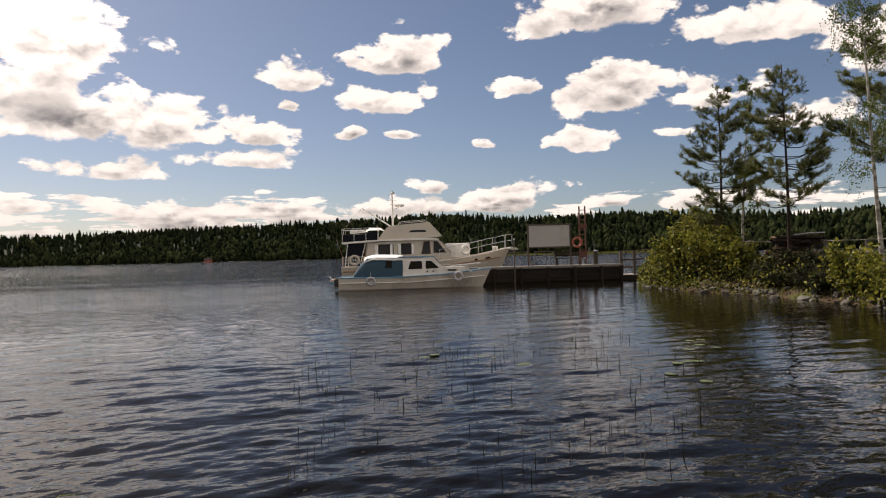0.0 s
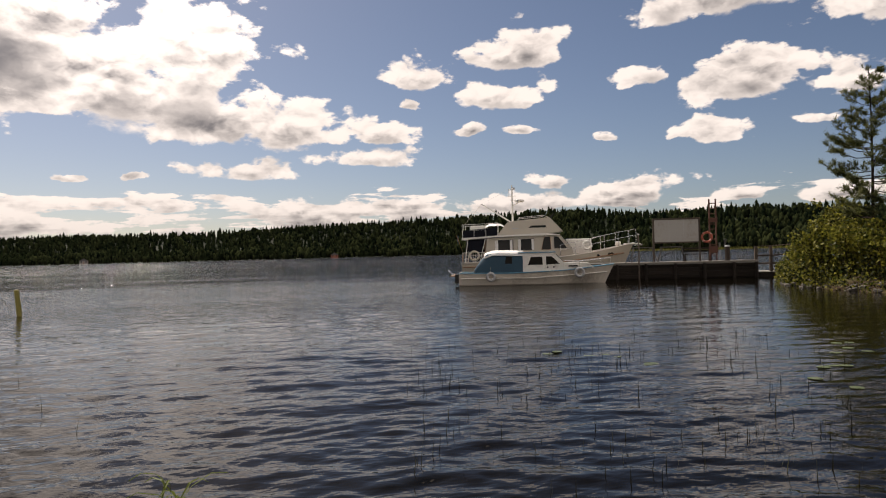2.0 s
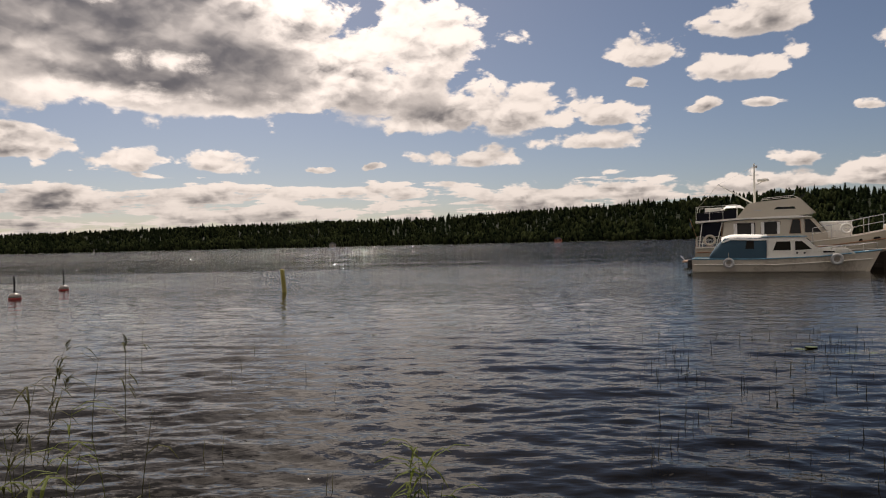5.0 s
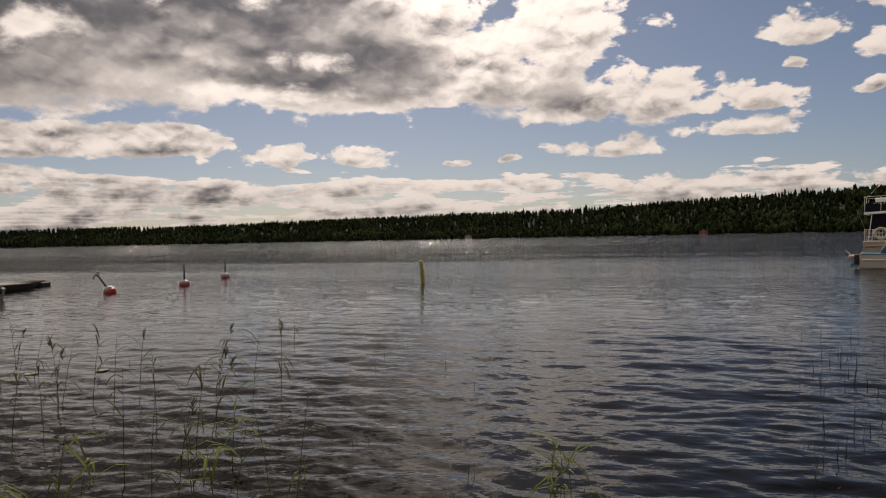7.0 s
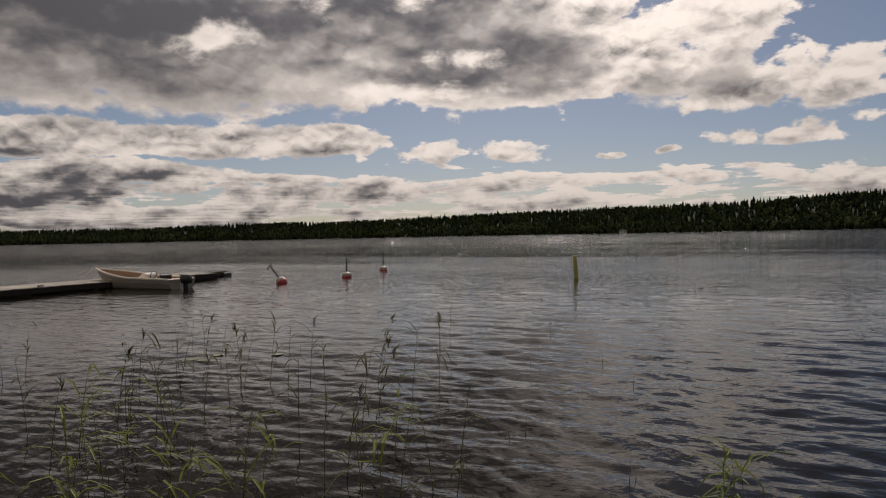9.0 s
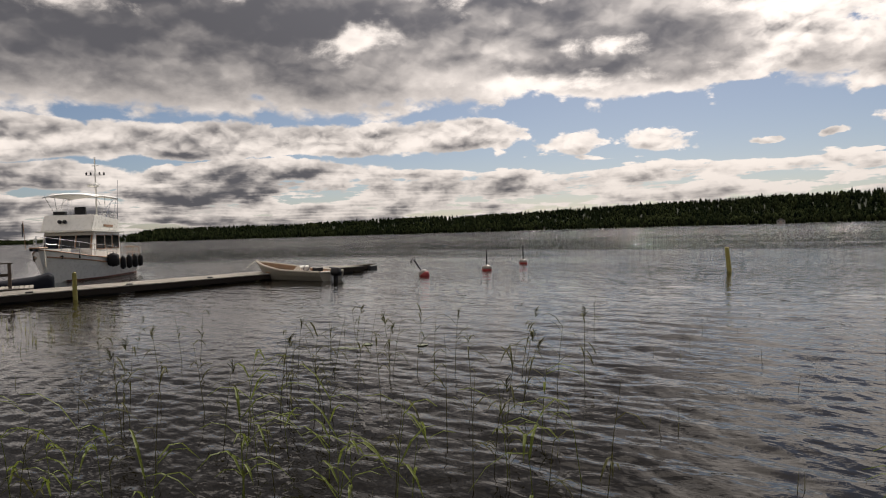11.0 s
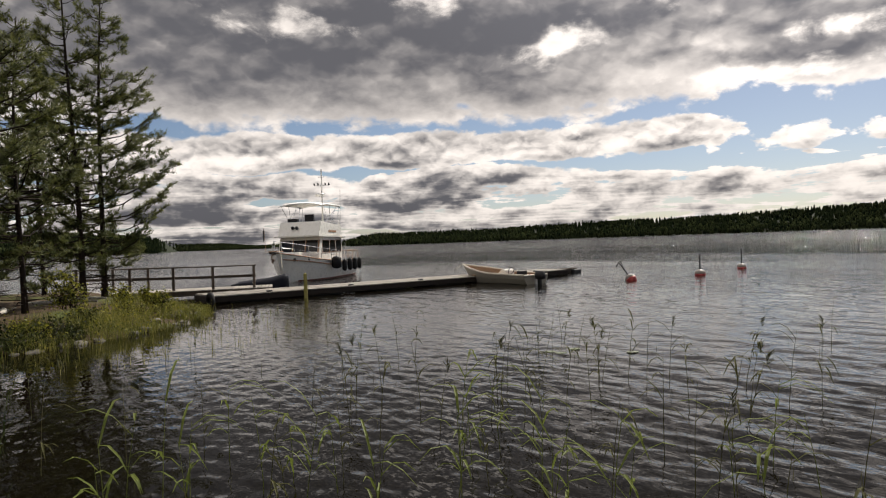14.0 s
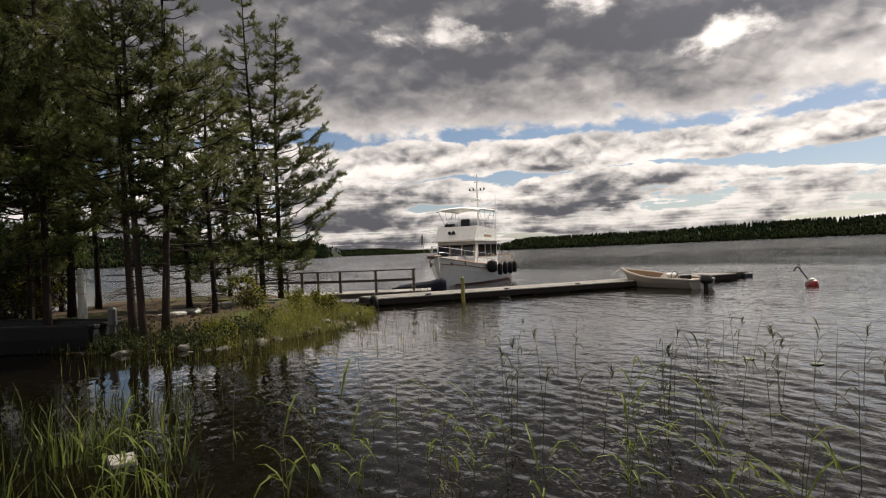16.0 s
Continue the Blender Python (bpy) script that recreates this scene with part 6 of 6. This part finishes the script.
# Dark leaves and sedge carry the shade on the bank's near side.
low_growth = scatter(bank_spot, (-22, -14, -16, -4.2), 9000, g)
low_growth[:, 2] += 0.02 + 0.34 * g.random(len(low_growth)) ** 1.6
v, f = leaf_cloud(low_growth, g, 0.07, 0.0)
tagged(from_arrays("undergrowth", v, f, "shaded_leaves"), "low heath and bilberry growth, coloured for the shade of the islet's bank", "undergrowth", kind="stuff")
v, f = blades(scatter(bank_spot, (-22, -14, -16, -4.2), 2600, g), g, 0.42, 0.006, 0.7)
tagged(from_arrays("bank_sedge", v, f, "sedge_dark"), "dark green sedge hanging over the islet's bank", "sedge", kind="stuff")
v, f = leaf_cloud(scatter(islet_grass, (-26, -15.3, -6.5, 0.5), 2600, g) + g.random((2600, 1)) * np.array([[0, 0, 0.42]]), g, 0.05, 0.0)
tagged(from_arrays("shore_herbs", v, f, "bush_leaves"), "small leafy herbs among the islet's grass", "herbs", kind="stuff")
v, f = blades(scatter(lambda x, y: -0.2 < edge_distance(x, y, POINT, True) < 9 and y > 15, (12, 32, 15, 46), 7000, g), g, 0.34, 0.010)
tagged(from_arrays("point_grass", v, f, "grass"), "yellow-green grass on the stony point", "grass", kind="stuff")
def point_edge(x, y):
    e = edge_distance(x, y, POINT, True)
    return -0.25 < e < 1.7 and y > 26.5 and noise.noise(Vector((x * 0.8, y * 0.8, 5))) > -0.3 and (y > 33 or g.random() < 0.35)


for n_, mat_, label_ in ((3600, "bush_leaves", "yellow-green willow shoots hanging over the stony shore"), (3600, "shaded_leaves", "dark low growth over the stony shore")):
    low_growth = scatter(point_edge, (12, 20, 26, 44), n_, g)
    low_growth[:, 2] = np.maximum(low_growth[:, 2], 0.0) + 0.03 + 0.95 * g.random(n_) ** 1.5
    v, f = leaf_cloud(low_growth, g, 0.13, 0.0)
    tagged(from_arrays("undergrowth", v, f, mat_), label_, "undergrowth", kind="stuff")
v, f = blades(np.array([tuple(polar(a_, table(a_, SHORE) - g.uniform(-6, 8), 0.0)) for a_ in g.uniform(9, 24, 2600)]), g, 1.5, 0.10, 0.2)
tagged(from_arrays("shore_reeds", v, f, "grass"), "pale green reed belt along the bay behind the pier", "reeds", kind="stuff")
# thin sedge in the water beside the islet's tip, and thin rushes before the pier
v, f = blades(scatter(lambda x, y: -4.5 < edge_distance(x, y, ISLET, True) < -0.2 and g.random() < 0.5 and x > -24, (-24, -13, -7, 4), 420, g), g, 0.55, 0.006, 0.2)
tagged(from_arrays("sedge", v, f, "grass"), "thin green sedge standing in shallow water", "sedge", kind="stuff")


def rush_spot(x, y):
    d, az = math.hypot(x, y), math.degrees(math.atan2(x, y))
    return 5.5 < d < 17 and -9 < az < 24 and noise.noise(Vector((x * 0.6, y * 0.6, 9))) > -0.12


v, f = blades(scatter(rush_spot, (-3, 7, 5, 17), 640, g), g, 0.42, 0.0065, 0.15)
tagged(from_arrays("rushes", v, f, "rush_dark"), "thin dark rush stalks rising from the water", "rushes", kind="stuff")
v, f = blades(scatter(lambda x, y: 5.5 < math.hypot(x, y) < 15 and -100 < math.degrees(math.atan2(x, y)) < -28 and noise.noise(Vector((x * 0.5, y * 0.5, 4))) > 0.02, (-15, 0, -2, 14), 130, g), g, 0.42, 0.004, 0.3)
tagged(from_arrays("rushes", v, f, "reed_brown"), "sparse brown rush stalks rising from the water", "rushes", kind="stuff")


v, f = blades(scatter(lambda x, y: 5.2 < math.hypot(x, y) < 12 and -124 < math.degrees(math.atan2(x, y)) < -108 and land_height(x, y) < -0.05, (-13, -3, -9, -1), 520, g), g, 0.62, 0.008, 0.55)
tagged(from_arrays("sedge", v, f, "sedge_dark"), "tangled green sedge in dark shallow water", "sedge", kind="stuff")


v, f = blades(scatter(lambda x, y: 5.2 < math.hypot(x, y) < 9.5 and -126 < math.degrees(math.atan2(x, y)) < -109 and noise.noise(Vector((x * 1.1, y * 1.1, 8))) > 0.05 and land_height(x, y) < -0.05, (-10, -3, -8, -1), 260, g), g, 0.6, 0.010, 0.7)
tagged(from_arrays("sedge", v, f, "reed_green"), "bright green sedge blades in dark shallow water", "sedge", kind="stuff")


# single reeds with blades
def reed(m, tall, seed, green, plume):
    q = np.random.default_rng(seed)
    r = thing("reed", m, ("green" if green else "brown") + " reed stalk with long blades standing in the shallows", "reed", "reeds in the shallows")
    mat = "reed_green" if green else "reed_brown"
    bend = q.uniform(-0.22, 0.22, 2) * tall
    line = [(bend[0] * s * s, bend[1] * s * s, -0.3 + (tall + 0.3) * s) for s in (0, 0.35, 0.7, 1)]
    part("stem", tube(line, [0.0042, 0.0038, 0.0028, 0.0013], 5), "reed_brown" if not green else mat, r)
    for k in range(int(q.integers(4, 8))):
        s = q.uniform(0.5, 1.0)
        a = q.normal(0.3, 0.8) + (0 if q.random() < 0.7 else 3.1)
        L = q.uniform(0.2, 0.42) * (1.3 if green else 1.0)
        d = np.array((math.cos(a), math.sin(a), 0))
        n_ = np.array((-d[1], d[0], 0)) * (0.011 if green else 0.0095)
        b = np.array((bend[0] * s * s, bend[1] * s * s, -0.3 + (tall + 0.3) * s))
        up = q.uniform(0.2, 1.3)
        pts = [b + d * L * t * 0.75 + np.array((0, 0, L * (up * t - 0.75 * t * t))) for t in (0, 0.35, 0.7, 1)]
        ws = (0.5, 1, 0.8, 0.05)
        bm = loft([[p - n_ * w, p + np.array((0, 0, -0.004)), p + n_ * w] for p, w in zip(pts, ws)], False)
        part("blade", bm, mat, r)
    if plume:
        bm = bmesh.new()
        for k in range(9):
            a = q.random() * 6.28
            add_tube(bm, [(line[-1][0], line[-1][1], tall - 0.02 - 0.012 * k), (line[-1][0] + 0.045 * math.cos(a) + 0.03, line[-1][1] + 0.045 * math.sin(a), tall + 0.05 - 0.014 * k)], [0.006, 0.002], 3, False)
        part("plume", bm, "reed_brown", r, "brown feathery plume")
    return r


REEDS_A = [(-71.4, 9.8), (-66.8, 8.5), (-64.8, 8.4), (-64.0, 10.1), (-60.5, 9.8), (-59.6, 6.7), (-58.8, 10.1), (-57.5, 8.4), (-54.8, 7.2), (-48.5, 9.2), (-50.7, 8.7), (-74.4, 6.4), (-75.3, 5.5),
           (-63.9, 5.3), (-49.0, 5.6), (-52.8, 4.7), (-68.5, 5.0), (-61.9, 9.9), (-53.4, 8.2)]
REEDS_B = [(-72.2, 8.9), (-70.1, 8.0), (-84.0, 7.9), (-81.8, 6.7), (-88.7, 5.4), (-54.8, 5.8), (-75.3, 5.0), (-63.9, 4.9), (-67.1, 4.5), (-106.5, 10.1), (-100.5, 5.4), (-97.9, 5.6), (-115.4, 8.4),
           (-112.6, 6.0), (-84.0, 8.4), (-113.5, 7.0), (-110.0, 6.2)]
g = np.random.default_rng(31)
for i, (az, d) in enumerate(REEDS_A + REEDS_B):
    near = d < 6.6
    reed(pose(*polar(az, d, 0), 0, 0, g.uniform(-40, 40)), g.uniform(0.85, 1.0) if not near else g.uniform(0.6, 0.95), 200 + i, near and g.random() < 0.75, not near and i % 3 == 0)
for k in range(5):
    reed(pose(*polar(-25.2 - 0.5 * k, 5.3 + 0.12 * (k % 3)), 0, 0, 70 * k), 0.30 + 0.06 * (k % 3), 260 + k, True, False)
protos = [reed(pose(*polar(-69 - 3.1 * k, 6.0 + 0.8 * k), 0, 0, 30 * k), 0.72 + 0.05 * k, 300 + k, k < 3, k == 4) for k in range(6)]
spots = 0
while spots < 62:
    az, d = g.uniform(-114, -46), 5.0 + 9.5 * g.random() ** 1.3
    p = polar(az, d)
    if noise.noise(Vector((p.x * 0.45, p.y * 0.45, 4))) < -0.05 or land_height(p.x, p.y) > -0.12:
        continue
    k = int(g.integers(0, 3) if d < 7.0 and g.random() < 0.6 else g.integers(3, 6))
    copy_thing(protos[k], pose(p.x, p.y, g.uniform(-0.25, 0.05), g.uniform(-5, 5), g.uniform(-5, 5), g.uniform(-50, 50)))
    spots += 1


def lily(m):
    pad = thing("lily_pad", m, "flat yellow-green lily pad floating on the water", "lily pad", "lily pads")
    bm = bmesh.new()
    n = 14
    pts = [(0.11 * math.cos(a) * (1 + 0.05 * math.sin(3 * a)), 0.09 * math.sin(a), 0.004) for a in np.linspace(0.25, 6.03, n)] + [(0.01, 0, 0.004)]
    top = [bm.verts.new(p) for p in pts]
    low_ = [bm.verts.new((p[0], p[1], -0.004)) for p in pts]
    bm.faces.new(top), bm.faces.new(low_[::-1])
    for i in range(n + 1):
        bm.faces.new((top[i], low_[i], low_[(i + 1) % (n + 1)], top[(i + 1) % (n + 1)]))
    part("pad", bm, "lily", pad)
    return pad


first = lily(pose(1.36, 13.4, 0.006))
for cx, cy, n in ((1.36, 13.39, 4), (2.49, 12.25, 2), (6.24, 14.64, 3), (5.14, 12.14, 3), (4.47, 10.5, 2), (5.9, 13.6, 2), (-11.61, 5.1, 3), (-10.9, 6.2, 1)):
    for k in range(n):
        copy_thing(first, pose(cx + g.normal(0, 0.3), cy + g.normal(0, 0.22), 0.006, 0, 0, g.uniform(0, 360)))

# ---------------------------------------------------------------- the point: wood stack, fence, stones
wx, wy, wz = on_land(31.2, 36.0)
stack = thing("wood_stack", pose(wx, wy, wz - 0.1, 0, 0, -28), "stack of old boards and split wood under a sheet", "wood stack")
for row in range(11):
    for k in range(4):
        L = random.uniform(1.3, 2.1)
        w = random.uniform(0.16, 0.26)
        part("board", box((-L / 2, -w / 2, -0.055), (L / 2, w / 2, 0.055), 0.012), "log_end" if random.random() < 0.4 else "dark_timber", stack,
             m=pose(random.uniform(-0.5, 0.5), -0.42 + 0.27 * k + random.uniform(-0.05, 0.05), 0.06 + 0.137 * row, random.uniform(-12, 12), random.uniform(-5, 5), random.uniform(-24, 24)))
part("cover_sheet", loft([[(x, y, 1.60 + 0.06 * math.sin(2 * x) - 0.14 * y * y) for y in (-0.65, -0.3, 0, 0.3, 0.65)] for x in (-0.2, 0.1, 0.4, 0.7, 1.05)], False), "roof", stack).modifiers.new("thick", "SOLIDIFY").thickness = 0.02
fx = [on_land(25.5, 38.2), on_land(27.8, 37.4), on_land(29.8, 36.6)]
timber_rail("shore_fence", [(a, b, c) for a, b, c in fx], 1.15, "grey_plank", "grey timber fence on the point", (0.5, 0.12), 0.06, "fence", 0.2)
fx = [on_land(33.0, 35.5), on_land(35.5, 34.0), on_land(38.5, 32.5), on_land(42, 31)]
timber_rail("shore_fence", [(a, b, c + 0.1) for a, b, c in fx], 1.0, "grey_plank", "grey timber fence behind the wood stack", (0.55,), 0.06, "fence", 0.3)


def stone_mesh(seed, n=2):
    q = np.random.default_rng(seed)
    bm = bmesh.new()
    bmesh.ops.create_icosphere(bm, subdivisions=1, radius=0.5)
    for v in bm.verts:
        v.co *= q.uniform(0.78, 1.15)
        v.co.z *= 0.68
    bmesh.ops.bevel(bm, geom=list(bm.edges), offset=0.03, segments=1, affect="EDGES")
    return bm


ground = bpy.data.objects["ground"]
q = np.random.default_rng(8)
made = 0
while made < 520:
    x, y = q.uniform(11.5, 20), 17 + 27 * q.random() ** 1.5
    e = edge_distance(x, y, POINT, True)
    if not -0.3 < e < (2.4 if y < 29 else 0.7):
        continue
    s = 0.11 + 0.36 * q.random() ** 2.2
    k = int(q.integers(0, 6))
    piece("stone", ("stone", k), lambda: stone_mesh(k), "stone", ground, Matrix.Translation((x, y, max(land_height(x, y), -0.1) + 0.12 * s)) @ pose(0, 0, 0, q.uniform(-20, 20), q.uniform(-20, 20), q.uniform(0, 360)) @ Matrix.Diagonal((s * q.uniform(0.8, 1.5), s, s, 1)))
    made += 1
made = 0
while made < 40:
    x, y = q.uniform(-24, -15), q.uniform(-9, 0)
    e = edge_distance(x, y, ISLET, True)
    if not -0.3 < e < 0.7:
        continue
    s = q.uniform(0.12, 0.4)
    k = int(q.integers(0, 6))
    piece("stone", ("stone", k), lambda: stone_mesh(k), "stone", ground, Matrix.Translation((x, y, max(land_height(x, y), -0.1) + 0.05 * s)) @ pose(0, 0, 0, q.uniform(-20, 20), q.uniform(-20, 20), q.uniform(0, 360)) @ Matrix.Diagonal((s * q.uniform(0.8, 1.6), s, s * 0.8, 1)))
    made += 1
for az, d, L, turn_ in ((-108.5, 20.5, 1.2, 20), (-110.2, 20.0, 0.8, -35), (-105.0, 23.5, 2.2, 80), (-103.8, 24.5, 1.6, 95), (-109.4, 22.0, 1.5, 60)):
    x, y, z = on_land(az, d)
    log = thing("driftwood", pose(x, y, z + 0.12, 0, 0, turn_), "pale bleached driftwood branch lying on the islet", "driftwood", "driftwood on the islet")
    part("branch", tube([(-L / 2, 0, 0), (0, 0.08, 0.03), (L / 2, -0.05, 0.02)], [0.06, 0.07, 0.03], 7), "birch_bark", log)
    part("twig", tube([(0, 0.08, 0.03), (0.3, 0.3, 0.12)], [0.03, 0.01], 5), "birch_bark", log)


# ---------------------------------------------------------------- houses on the far shore
def cottage(az, d, w, tall, label, wall="house_white"):
    p = polar(az, d)
    z = max(0.3, land_height(p.x, p.y))
    h = thing("cottage", pose(p.x, p.y, z, 0, 0, -az), label, "house", "cottages on the far shore")
    part("wall", box((-w / 2, -2.5, -0.5), (w / 2, 2.5, tall)), wall, h)
    part("roof", slab([(-w / 2 - 0.5, tall - 0.15), (0, tall + w * 0.28), (w / 2 + 0.5, tall - 0.15)], 6.2), "roof", h)
    for x in (-w * 0.27, w * 0.27):
        win = part("window", box((x - 0.6, -2.53, tall * 0.35), (x + 0.6, -2.49, tall * 0.8)), "dark_glass", h)
        part("window_frame", box((x - 0.7, -2.56, tall * 0.8), (x + 0.7, -2.49, tall * 0.86)), "house_white", win)
    part("door", box((-0.45, -2.54, 0), (0.45, -2.49, 2.0)), "teak", h)


cottage(-33.3, 795, 8, 3.2, "small pale cottage at the far shore's edge")
cottage(-32.4, 800, 5, 2.6, "low white boathouse at the far shore's edge")
cottage(-55.6, 1012, 8, 3.2, "small pale cottage below the dark wood")
cottage(16.6, 486, 9, 3.4, "pale cottage behind the pier across the bay")
cottage(-51.0, 975, 6, 2.8, "small pale shed at the far shore's edge")
cottage(-14.7, 668, 7, 2.8, "small red cottage in a shore clearing", "house_wall")
